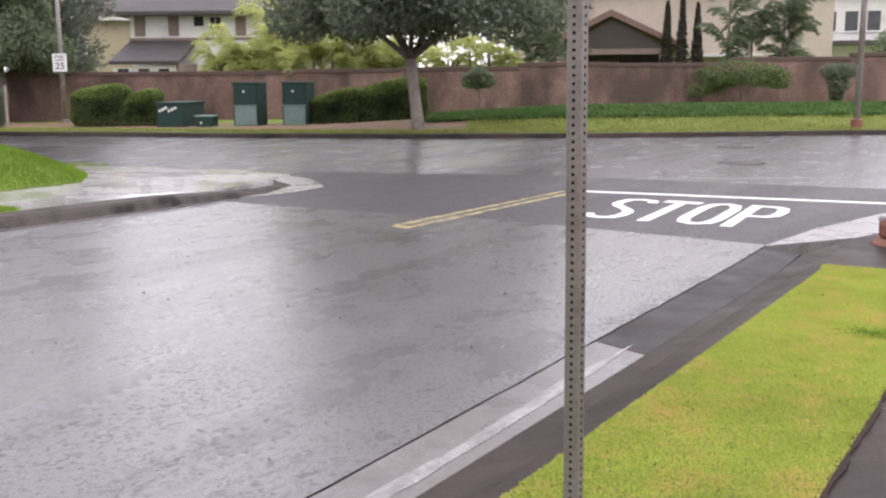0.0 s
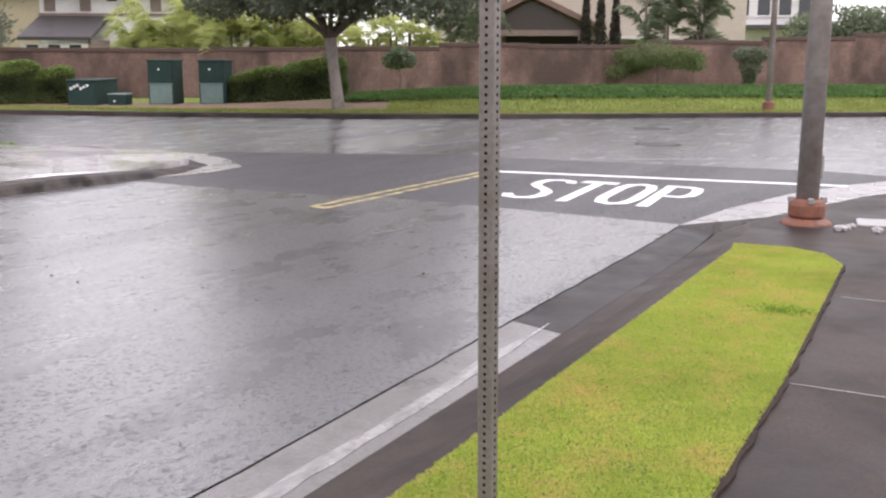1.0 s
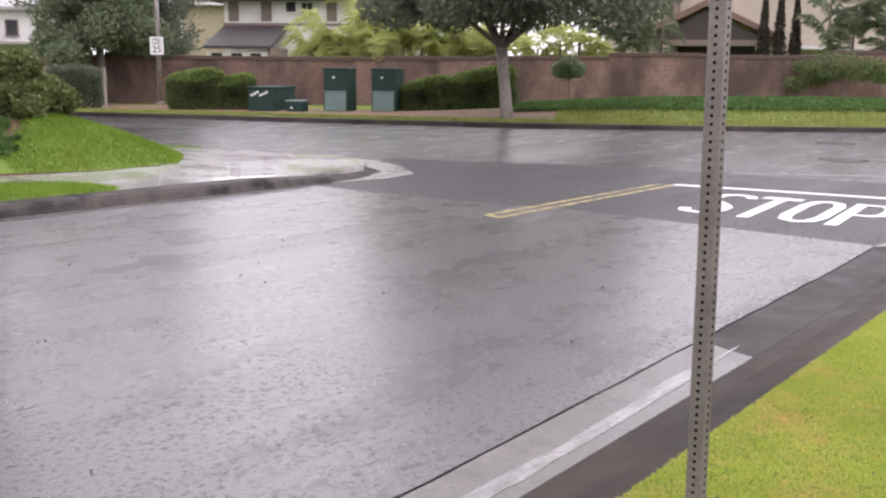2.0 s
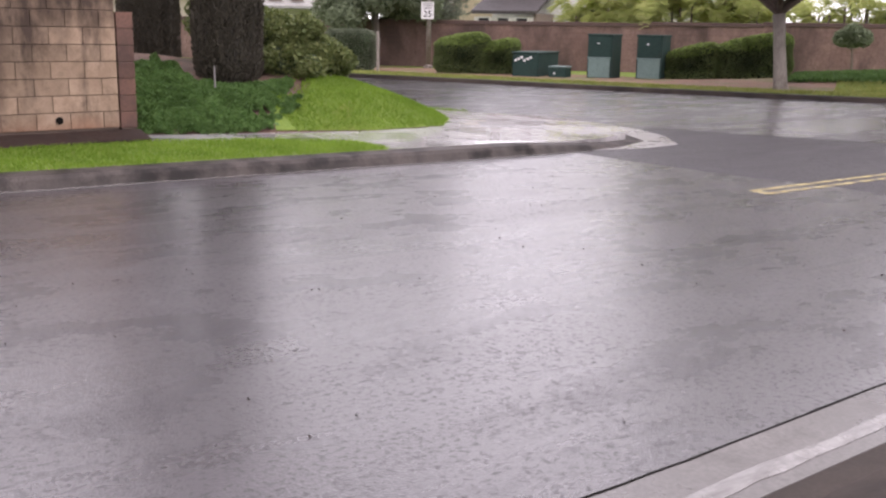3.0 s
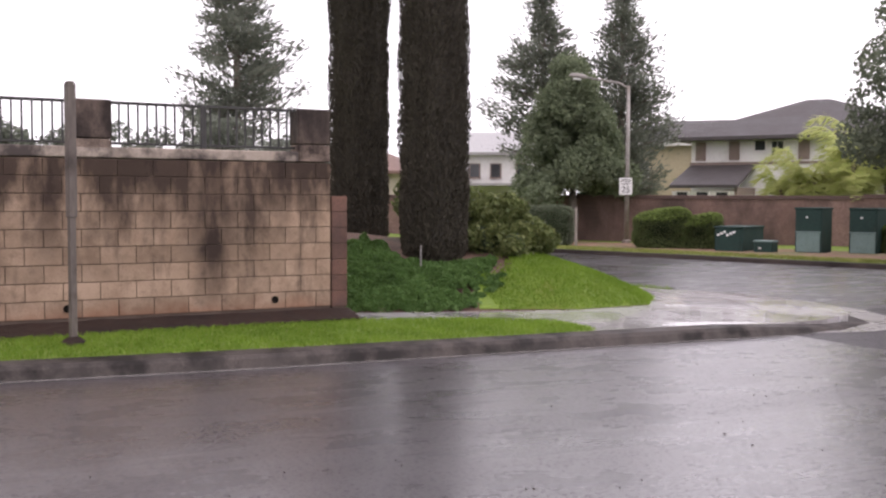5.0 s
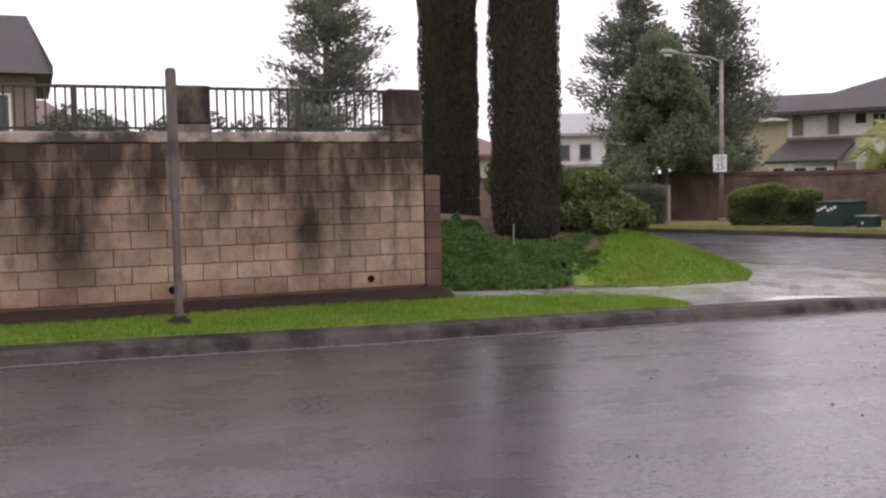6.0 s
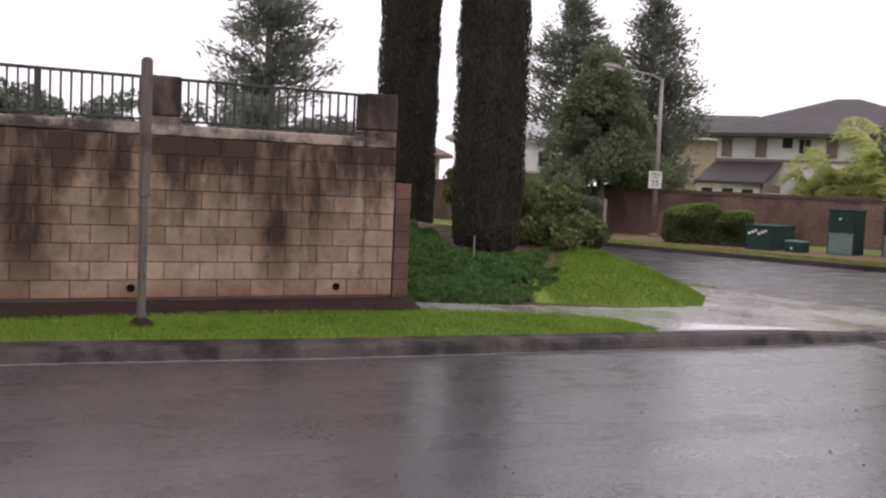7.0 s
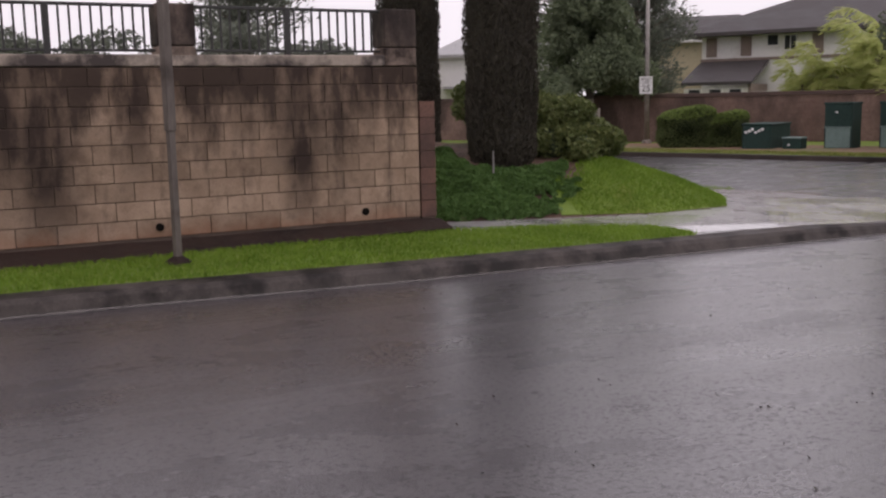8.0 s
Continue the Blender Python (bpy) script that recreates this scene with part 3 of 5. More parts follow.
link("bank", sheet(HILL_FOOT + [(-40, -30), (-14.4, -30), (-14.2, 4.5)], 0.0, cell=0.6, lift=hill), "mulch", label="brown mulched bank rising from the corner", category="bank", kind="structure")
BANK_LAWN = [(-13.75, 7.3), (-13.4, 8.8), (-13.6, 10.3), (-14.5, 11.15), (-16.2, 11.9), (-18.0, 11.2), (-20.0, 10.25), (-19.2, 9.4), (-17.6, 9.9), (-16.3, 9.75), (-15.4, 9.0), (-14.9, 8.2), (-14.3, 7.6)]
BANK_LAWN = BANK_LAWN[:7] + [(x + 0.55 * noise.noise((x * 2.1, y * 2.1, 5)), y + 0.55 * noise.noise((x * 2.1, y * 2.1, 9))) for x, y in dense(BANK_LAWN[7:] + BANK_LAWN[:1], 0.22)[:-1]]
link("bank_lawn", sheet(BANK_LAWN, 0.015, thick=0.01, cell=0.4, lift=hill), "turf", label="bright green grass on the corner bank", category="lawn", kind="structure")

CORNER_GRASS = [(-15.95, 12.78), (-16.6, 12.47), (-17.25, 12.05), (-22, 9.7), (-22, 9.2), (-18.0, 11.25), (-16.9, 11.9)]
link("corner_verge", sheet(CORNER_GRASS, 0.16, thick=0.1), "turf", label="thin tongue of green grass between pavement and kerb", category="lawn", kind="structure")

# far verge
FARSIDE = dense(FAR_KERB, 1.5)
link("kerb_across", sweep(FARSIDE, [(0.0, 0.0), (0.03, 0.13), (0.16, 0.14), (0.16, -0.2), (0.0, -0.2)]), "concrete_dark", label="low concrete kerb across the main road", category="kerb", kind="structure")
far_in = offset(FARSIDE, 0.16)


def far_rise(x, d):
    """Height of the slope up to the boundary wall, d metres back from the kerb."""
    along, back = min(1, max(0, (x + 24) / 10)), min(1, max(0, (d - 1.2) / 4.2))
    return 0.48 * along * along * (3 - 2 * along) * back * back * (3 - 2 * back)


bm = bmesh.new()
rows = []
for d in (0.16, 0.8, 1.5, 2.2, 2.9, 3.6, 4.3, 5.0, 5.6, 7.0, 90.0):
    rows.append([bm.verts.new((x, y, gz(y) + 0.13 + far_rise(x, d))) for x, y in offset(FARSIDE, d)])
for r, q in zip(rows, rows[1:]):
    for k in range(len(r) - 1):
        bm.faces.new((r[k], r[k + 1], q[k + 1], q[k]))
link("verge_across", bm, "turf", label="rough grass and earth across the main road", category="verge", kind="structure")

# road paint
link("stop_line", sheet([(-7.0, 14.38), (-1.95, 15.24), (-1.98, 15.44), (-7.05, 14.58)], 0.004, thick=0.002), "white_paint", label="white stop line painted on the asphalt", category="road marking", kind="structure")
link("centre_line_end", sheet([(-7.26, 9.66), (-6.97, 9.60), (-6.97, 9.70), (-7.26, 9.76)], 0.004, thick=0.002), "yellow_paint", label="yellow bar closing the end of the centre line", category="road marking", kind="structure")
for k, x in enumerate((-7.27, -7.06)):
    link("centre_line", sheet([(x, 9.78 - 0.06 * k), (x + 0.085, 9.77 - 0.06 * k), (x + 0.095, 14.4), (x + 0.01, 14.4)], 0.004, thick=0.002), "yellow_paint", label="yellow centre line painted on the asphalt", category="road marking", kind="structure")


# ---- STOP legend on the asphalt ----
def stroke(points, width, closed=False):
    """A flat painted stroke along points, with mitred corners."""
    bm = bmesh.new()
    n = len(points)
    left, right = [], []
    for i, p in enumerate(points):
        p = Vector(p)
        a = Vector(points[(i - 1) % n]) if closed or i else p
        b = Vector(points[(i + 1) % n]) if closed or i < n - 1 else p
        d0 = (p - a).normalized() if (p - a).length else (b - p).normalized()
        d1 = (b - p).normalized() if (b - p).length else d0
        t = (d0 + d1).normalized()
        nrm = Vector((-t.y, t.x))
        k = min(1.6, 1 / max(0.5, nrm.dot(Vector((-d0.y, d0.x)))))
        left.append(bm.verts.new((*(p + nrm * width / 2 * k), 0)))
        right.append(bm.verts.new((*(p - nrm * width / 2 * k), 0)))
    for i in range(n if closed else n - 1):
        j = (i + 1) % n
        bm.faces.new((left[i], left[j], right[j], right[i]))
    r = bmesh.ops.extrude_face_region(bm, geom=bm.faces[:])
    for v in r["geom"]:
        if isinstance(v, bmesh.types.BMVert):
            v.co.z = 0.002
    return bm


GLYPHS = {
    "S": ([(0.98, 0.82), (0.86, 0.93), (0.5, 0.96), (0.16, 0.92), (0.06, 0.80), (0.1, 0.66), (0.3, 0.57), (0.7, 0.45), (0.92, 0.34), (0.95, 0.18), (0.82, 0.07), (0.5, 0.04), (0.15, 0.07), (0.02, 0.18)], False),
    "T": ([(0.5, 0.0), (0.5, 0.93)], False),
    "O": ([(0.2, 0.08), (0.5, 0.03), (0.8, 0.08), (0.93, 0.25), (0.93, 0.75), (0.8, 0.92), (0.5, 0.97), (0.2, 0.92), (0.07, 0.75), (0.07, 0.25)], True),
    "P": ([(0.1, 0.0), (0.1, 0.96), (0.65, 0.96), (0.9, 0.9), (0.96, 0.72), (0.9, 0.55), (0.65, 0.48), (0.12, 0.48)], False),
}
HIGH, WIDE = 2.3, 0.48
for k, letter in enumerate("STOP"):
    pts, closed = GLYPHS[letter]

    def spot(u, v, k=k):
        x0 = -5.73 + 0.60 * k
        return (x0 + u * WIDE - 0.10 * v * HIGH, 11.62 + 0.03 * k + v * HIGH)

    legend = thing("road_letter", "white letter of the word STOP painted on the asphalt", "road marking", (0, 0, gz(12.7) + 0.006), group="STOP painted on the road")
    bm = stroke([spot(*p) for p in pts], 0.15, closed)
    if letter == "T":
        bar = stroke([spot(-0.05, 0.94), spot(1.05, 0.94)], 0.26)
        me = bpy.data.meshes.new("bar")
        bar.to_mesh(me)
        bar.free()
        bm.from_mesh(me)
    for v in bm.verts:
        v.co.z += 0.012 * (12.7 - v.co.y)
    part("stroke", bm, "white_paint", legend)

link("edge_line", sheet([(-6.1, 17.38), (-1.9, 19.75), (4, 23.3), (30, 39), (30, 39.12), (4, 23.42), (-1.92, 19.86), (-6.12, 17.48)], 0.004, thick=0.002), "worn_paint", label="thin white edge line of the main road", category="road marking", kind="structure")
link("lane_line", sheet([(-36, 13.6), (-21.2, 18.9), (-13.7, 22.6), (-13.75, 22.72), (-21.25, 19.02), (-36, 13.72)], 0.004, thick=0.002), "worn_paint", label="thin white lane line of the main road", category="road marking", kind="structure")
TAR = [(x + 0.012 * noise.noise((y * 3.0, 0, 4)), y) for x, y in dense([(-2.99, -6), (-2.99, 3.5), (-3.06, 9.0), (-3.10, 10.5)], 0.12)]
link("tar_joint", sheet(ribbon([(x - 0.008 - 0.008 * abs(noise.noise((y * 5.0, 0, 1))), y) for x, y in TAR], [(x + 0.006, y) for x, y in TAR]), 0.003, thick=0.002), "dark_hole", label="dark tar joint along the gutter", category="joint", kind="structure")
FLOW = dense([(-2.72, -6), (-2.73, 2.0), (-2.74, 4.0), (-2.76, 5.0), (-2.78, 6.0)], 0.15)
link("flow_line", sheet(ribbon([(x - (0.05 + 0.035 * noise.noise((y * 1.7, 0, 2))) * min(1, (6.02 - y) / 0.8), y) for x, y in FLOW], [(x + (0.035 + 0.02 * noise.noise((y * 6.0, 0, 8))) * min(1, (6.05 - y) / 0.8), y) for x, y in FLOW]), 0.005, thick=0.002), "pale_strip", label="pale line where rain water runs in the gutter", category="gutter", kind="structure")
link("kerb_water", sheet(ribbon([(-11.0, -20), (-11.0, 0.5), (-10.84, 3.2), (-10.78, 10.9)], [(-11.09, -20), (-11.09, 0.5), (-10.94, 3.2), (-10.89, 10.9)]), 0.004, thick=0.002), "water", label="thin film of rain water along the far kerb", category="water", kind="structure")
for y in (-3.4, -1.3, 0.8, 2.9, 5.0, 7.12):
    link("pavement_joint", box(-1.15, 0.34, y, y + 0.014, gz(y) + 0.12, gz(y) + 0.143), "gutter_pan", label="pale joint between pavement slabs", category="joint", kind="structure")
cover = thing("utility_cover", "pale concrete utility cover set in the pavement", "cover", (-1.05, 10.75, gz(10.7) + 0.14), 8)
part("slab", box(-0.36, 0.36, -0.22, 0.22, -0.05, 0.02, 0.008), "concrete_light", cover)
part("handle", box(-0.06, 0.06, -0.012, 0.012, 0.02, 0.03, 0.003), "dark_hole", cover)

EDGE = dense([(-1.17, -2.0), (-1.17, 5.0), (-1.26, 8.25)], 0.09)
link("lawn_edge", sheet(ribbon([(x - 0.012 - 0.022 * abs(noise.noise((y * 4.0, 0, 6))), y) for x, y in EDGE], [(x + 0.022 + 0.025 * noise.noise((y * 5.0, 0, 3)), y) for x, y in EDGE]), 0.154, thick=0.02), "soil", label="ragged strip of dark soil between verge and pavement", category="soil", kind="structure")
for x, y, r in ((-6.26, 20.8, 0.42), (-7.66, 25.2, 0.4)):
    lid = thing("manhole_cover", "dark wet iron manhole cover in the main road", "manhole", (x, y, gz(y)), group="manhole covers in the road")
    part("plate", tube([(0, 0, -0.03), (0, 0, 0.006)], [r, r], 28), "shade_dark", lid)
    part("rim", tube([(0, 0, -0.03), (0, 0, 0.003)], [r + 0.05, r + 0.05], 28), "dark_hole", lid)

# ---- retaining wall with railing ----
WX = -13.15
wall = tagged(new("wall_retaining"), "weathered tan concrete block retaining wall with dark water stains", "wall", kind="structure")
part("core", box(WX - 0.30, WX - 0.012, -25, 4.74, 0.1, 2.26), "mortar", wall)
bm = box(WX - 0.32, WX + 0.006, -25, 4.32, 2.272, 2.40, 0.012)
part("cap", bm, "stucco_cap", wall)
COURSE, LONG, Z0 = 0.2045, 0.4064, 0.43

bm = bmesh.new()
for k in range(9):
    y = -1.2 if k % 2 else -1.4
    while y > -25:
        add_box(bm, WX - 0.1, WX, y - LONG + 0.009, y, Z0 + k * COURSE, Z0 + (k + 1) * COURSE - 0.009)
        y -= LONG
far_blocks = part("blocks", bm, "block", wall)
tagged(far_blocks, kind="stuff")
for y, a, b in ((4.32, 4.32, 4.74), (1.64, 1.64, 2.05), (-1.04, -1.04, -0.63)):
    p = tagged(new("pilaster"), "stained block pilaster between the railing bays")
    p.parent = wall
    part("block", box(WX - 0.34, WX + 0.004, a, b, 2.275, 2.488, 0.012), "pilaster", p)
    part("cap_block", box(WX - 0.345, WX + 0.008, a - 0.004, b + 0.004, 2.495, 2.943, 0.014), "pilaster_dark", p, "mould-blackened cap block")
for y in (4.0, 1.54, -0.9):
    z = 0.54
    ring = bmesh.new()
    bmesh.ops.create_cone(ring, cap_ends=True, segments=16, radius1=0.045, radius2=0.045, depth=0.05, matrix=Matrix.Translation((WX - 0.005, y, z)) @ Matrix.Rotation(radians(90), 4, "Y"))
    part("weep_hole", ring, "dark_hole", wall, "dark round drain hole")


def railing(y0, y1, mid):
    r = thing("railing", "black painted metal railing on top of the wall", "railing", (WX - 0.14, 0, 0), group="railing bays on the wall")
    part("top_rail", box(-0.022, 0.022, y0, y1, 2.905, 2.94, 0.005), "rail_paint", r)
    part("bottom_rail", box(-0.018, 0.018, y0, y1, 2.435, 2.462, 0.004), "rail_paint", r)
    part("post", box(-0.034, 0.034, mid - 0.034, mid + 0.034, 2.36, 2.93, 0.005), "rail_paint", r)
    n = int((y1 - y0) / 0.108)
    me = None
    for k in range(1, n):
        y = y0 + (y1 - y0) * k / n
        if abs(y - mid) < 0.04:
            continue
        if me is None:
            me = part("baluster", box(-0.011, 0.011, -0.011, 0.011, 2.46, 2.908), "rail_paint", r)
            me.location.y = y
        else:
            ob = place("baluster", me.data, None, r)
            ob.location.y = y
    return r


railing(2.05, 4.32, 3.15)
railing(-0.63, 1.64, 0.54)
railing(-3.4, -1.04, -2.2)

ret = tagged(new("wall_return"), "dark red-brown block wall running back from the corner", "wall", kind="structure")
part("core", box(WX - 9, WX + 0.0, 4.775, 4.96, 0.1, 1.83), "mortar", ret)
me = None
for k in range(7):
    x = WX + 0.012 - (0.2 if k % 2 else 0.0)
    if k % 2:
        part("block", box(WX + 0.012 - 0.191, WX + 0.012, 4.762, 4.972, 0.42 + k * COURSE, 0.42 + (k + 1) * COURSE - 0.009, 0.004), "red_block", ret)
    for j in range(10):
        if me is None:
            me = part("block", box(-0.397, 0, 4.762, 4.972, 0, COURSE - 0.009, 0.004), "red_block", ret)
            ob = me
        else:
            ob = place("block", me.data, None, ret)
        ob.location = (x - j * LONG, 0, 0.42 + k * COURSE)
link("yard", box(-60, WX - 0.3, -40, 4.77, 1.2, 1.9), "turf", label="raised yard ground behind the retaining wall", category="ground", kind="structure")

# ---- posts and lamps ----
post = thing("sign_post", "perforated galvanised square steel sign post in the verge", "post", (-1.79, 2.95, gz(2.95) + 0.15), 0)
part("tube", box(-0.0254, 0.0254, -0.0254, 0.0254, -0.3, 3.1, 0.003), "galvanised", post)
hole = None
for k in range(112):
    for side in (0, 1):
        if hole is None:
            bm = bmesh.new()
            bmesh.ops.create_cone(bm, cap_ends=True, segments=10, radius1=0.0056, radius2=0.0056, depth=0.004)
            hole = part("hole", bm, "dark_hole", post)
            ob = hole
        else:
            ob = place("hole", hole.data, None, post)
        ob.matrix_basis = pose(0, -0.0246, 0.03 + 0.0254 * k, 90, 0, 0) if side == 0 else pose(0.0246, 0, 0.03 + 0.0254 * k, 0, 90, 0)
post.rotation_euler = (0, radians(-0.4), 0)

pole = thing("traffic_pole", "thick weathered steel pole with a rusty red base on the corner", "pole", (-1.84, 10.4, gz(10.3) + 0.10))
part("shaft", tube([(0, 0, 0.2), (0, 0, 3), (0, 0, 9.5)], [0.108, 0.102, 0.085], 20), "pole_steel", pole, smooth=True)
part("collar", tube([(0, 0, 0.1), (0, 0, 0.13), (0, 0, 0.23), (0, 0, 0.27), (0, 0, 0.29)], [0.15, 0.175, 0.178, 0.16, 0.12], 20), "rust", pole, "rust-red painted steel collar")
part("footing", tube([(0, 0, -0.05), (0, 0, 0.06), (0, 0, 0.10)], [0.29, 0.24, 0.185], 20), "rust", pole, "rust-red painted footing")
for a in (20, 110, 200, 290):
    part("bolt_cover", box(-0.03, 0.03, -0.03, 0.03, 0.25, 0.31, 0.01, pose(0.155 * math.cos(radians(a)), 0.155 * math.sin(radians(a)), 0, 0, 0, a)), "concrete_light", pole, "pale bolt cover")
part("band", box(0.10, 0.128, -0.025, 0.025, 0.5, 0.72, 0.008), "pole_steel", pole)
rocks = thing("rubble", "small pale stones lying round the pole base", "stone", (-1.45, 10.2, gz(10.2) + 0.13))
rng = random.Random(5)
for k in range(7):
    bm = bmesh.new()
    bmesh.ops.create_icosphere(bm, subdivisions=1, radius=rng.uniform(0.03, 0.08))
    for v in bm.verts:
        v.co = v.co * rng.uniform(0.75, 1.2)
        v.co.z *= 0.6
    bmesh.ops.translate(bm, verts=bm.verts[:], vec=(rng.uniform(-0.1, 0.3), rng.uniform(-0.1, 0.2), 0.02))
    part("stone", bm, "concrete_light", rocks)


def street_lamp(at, turn, sign, height, foot):
    t = thing("street_lamp", "grey steel street lamp with a curved arm", "street lamp", at, turn)
    part("pole", tube([(0, 0, 0), (0, 0, height * 0.6), (0, 0, height)], [0.10, 0.085, 0.065], 14), "pole_steel", t, smooth=True)
    part("base", tube([(0, 0, -0.05), (0, 0, 0.28), (0, 0, 0.32)], [0.19, 0.18, 0.12], 14), foot, t)
    part("arm", tube([(0, 0, height - 0.1), (0.35, 0, height + 0.12), (1.0, 0, height + 0.25), (1.75, 0, height + 0.38)], [0.05, 0.045, 0.04, 0.035], 10), "pole_steel", t, smooth=True)
    head = part("luminaire", tube([(1.6, 0, height + 0.36), (1.8, 0, height + 0.40), (2.2, 0, height + 0.46), (2.32, 0, height + 0.47)], [0.05, 0.11, 0.10, 0.03], 12), "pole_steel", t, smooth=True)
    part("lens", tube([(1.85, 0, height + 0.30), (2.15, 0, height + 0.345)], [0.07, 0.06], 10), "white_paint", head)
    return t


street_lamp((-32.9, 24.8, -0.12), 233, True, 6.35, "pole_steel")
street_lamp((-6.12, 32.52, 0.05), 230, False, 7.6, "rust")


def text_mesh(body, size):
    cu = bpy.data.curves.new("text", "FONT")
    cu.body, cu.size, cu.extrude, cu.align_x, cu.align_y = body, size, 0.002, "CENTER", "CENTER"
    ob = bpy.data.objects.new("text", cu)
    scene.collection.objects.link(ob)
    bpy.context.view_layer.update()
    me = bpy.data.meshes.new_from_object(ob.evaluated_get(bpy.context.evaluated_depsgraph_get()))
    bpy.data.objects.remove(ob)
    return me


sgn = thing("speed_sign", "white speed limit sign strapped to the lamp post", "sign", (-32.75, 24.62, 2.3), 56)
part("plate", box(-0.25, 0.25, -0.004, 0.004, -0.33, 0.33, 0.003), "sign_white", sgn)
for body, size, z in (("SPEED", 0.14, 0.22), ("LIMIT", 0.14, 0.09), ("25", 0.34, -0.14)):
    ob = place("lettering", text_mesh(body, size), "dark_hole", sgn)
    ob.matrix_basis = pose(0, -0.006, z, 90, 0, 0)
part("strap", box(-0.12, 0.12, 0.004, 0.03, 0.1, 0.13), "pole_steel", sgn)

npole = thing("verge_post", "weathered grey post standing in the verge before the wall", "post", (-12.1, 1.47, gz(1.4) + 0.16), 20)
part("shaft", box(-0.034, 0.034, -0.034, 0.034, -0.2, 2.76, 0.006), "post_grey", npole)
part("sleeve", box(-0.044, 0.044, -0.044, 0.044, 1.35, 2.74, 0.004), "post_grey", npole)
part("mound", tube([(0, 0, -0.05), (0, 0, 0.05), (0, 0, 0.1)], [0.2, 0.13, 0.05], 10), "soil", npole, "small mound of dark soil")

stake = thing("stake", "thin pale stake stuck in the bank before the cypress", "stake", (-15.1, 7.0, gz(7.0) + hill(-15.1, 7.0) - 0.03))
part("rod", tube([(0, 0, -0.1), (0, 0, 0.25), (0, 0, 0.42)], [0.014, 0.013, 0.012], 8), "concrete_light", stake)

# ---- electrical cabinets ----
def cabinet(at, turn):
    t = thing("utility_cabinet", "tall dark green electrical cabinet with a pale lower panel", "utility cabinet", at, turn, group="electrical cabinets by the wall")
    part("body", box(0, 0.88, 0, 0.95, 0, 1.52, 0.02), "box_green", t)
    part("lid", box(-0.03, 0.91, -0.03, 0.98, 1.50, 1.57, 0.02), "box_green", t)
    part("upper_door", box(0.05, 0.83, -0.02, 0.01, 0.80, 1.47, 0.008), "box_green", t)
    part("lower_panel", box(0.05, 0.83, -0.025, 0.01, 0.10, 0.74, 0.008), "box_panel", t, "pale grey-green lower panel")
    part("ledge", box(0.02, 0.86, -0.05, 0.01, 0.745, 0.79, 0.006), "box_panel", t)
    part("sticker", box(0.36, 0.43, -0.026, -0.019, 1.22, 1.28), "white_paint", t, "white sticker")
    part("plinth", box(-0.06, 0.94, -0.06, 1.0, -0.15, 0.06, 0.01), "concrete_dark", t)
    return t


cabinet((-25.2, 25.8, -0.02), 22)
cabinet((-23.95, 26.9, -0.02), 22)
big = thing("transformer_box", "low dark green transformer box with white labels", "utility cabinet", (-27.0, 23.95, -0.05), 24)
part("body", box(0, 0.98, 0, 1.9, 0, 0.90, 0.03), "box_green", big)
part("lid", box(-0.03, 1.01, -0.03, 1.93, 0.88, 0.95, 0.02), "box_green", big)
part("door", box(0.06, 0.92, -0.02, 0.01, 0.08, 0.82, 0.008), "box_green", big)
for k in range(6):
    part("label", box(0.10 + 0.11 * k, 0.19 + 0.11 * k, -0.03, -0.018, 0.62 + 0.05 * (k % 3), 0.70 + 0.05 * (k % 3)), "white_paint", big, "white label")
small = thing("junction_box", "small dark green junction box with a pale lid", "utility cabinet", (-25.85, 24.6, -0.05), 24)
part("body", box(0, 0.62, 0, 0.55, 0, 0.46, 0.02), "box_green", small)
part("lid", box(-0.02, 0.64, -0.02, 0.57, 0.45, 0.50, 0.015), "box_panel", small)
part("sticker", box(0.18, 0.25, -0.012, 0.0, 0.22, 0.28), "white_paint", small, "white sticker")

# ---- planting ----
def leaf_cloud(pts, size, seed=0, aspect=0.5, normals=None, wild=0.6):
    """Small pointed leaves, one at each point, turned at random or along normals."""
    rng = np.random.default_rng(seed)
    n = len(pts)
    d = rng.normal(size=(n, 3))
    if normals is not None:
        d = d * wild + normals
    d /= np.linalg.norm(d, axis=1)[:, None] + 1e-9
    e = np.cross(d, rng.normal(size=(n, 3)))
    e /= np.linalg.norm(e, axis=1)[:, None] + 1e-9
    s = size * rng.uniform(0.6, 1.35, n)[:, None]
    a, c = pts - d * s * 0.5, pts + d * s * 0.5
    b, g = pts + e * s * aspect * 0.5, pts - e * s * aspect * 0.5
    return quads(np.stack([a, b, c, g], axis=1).reshape(-1, 3))


def quads(v):
    n = len(v) // 4
    me = bpy.data.meshes.new("leaves")
    me.vertices.add(4 * n)
    me.vertices.foreach_set("co", v.astype(np.float32).ravel())
    me.loops.add(4 * n)
    me.loops.foreach_set("vertex_index", np.arange(4 * n, dtype=np.int32))
    me.polygons.add(n)
    me.polygons.foreach_set("loop_start", np.arange(0, 4 * n, 4, dtype=np.int32))
    me.update(calc_edges=True)
    return me


def clumps(centres, radii, per, seed):
    """Points in soft balls, denser near the skin."""
    rng = np.random.default_rng(seed)
    out = []
    for c, r in zip(centres, radii):
        d = rng.normal(size=(per, 3))
        d /= np.linalg.norm(d, axis=1)[:, None]
        out.append(np.array(c) + d * np.array(r) * rng.uniform(0.3, 1.0, per)[:, None] ** 0.55)
    return np.concatenate(out)


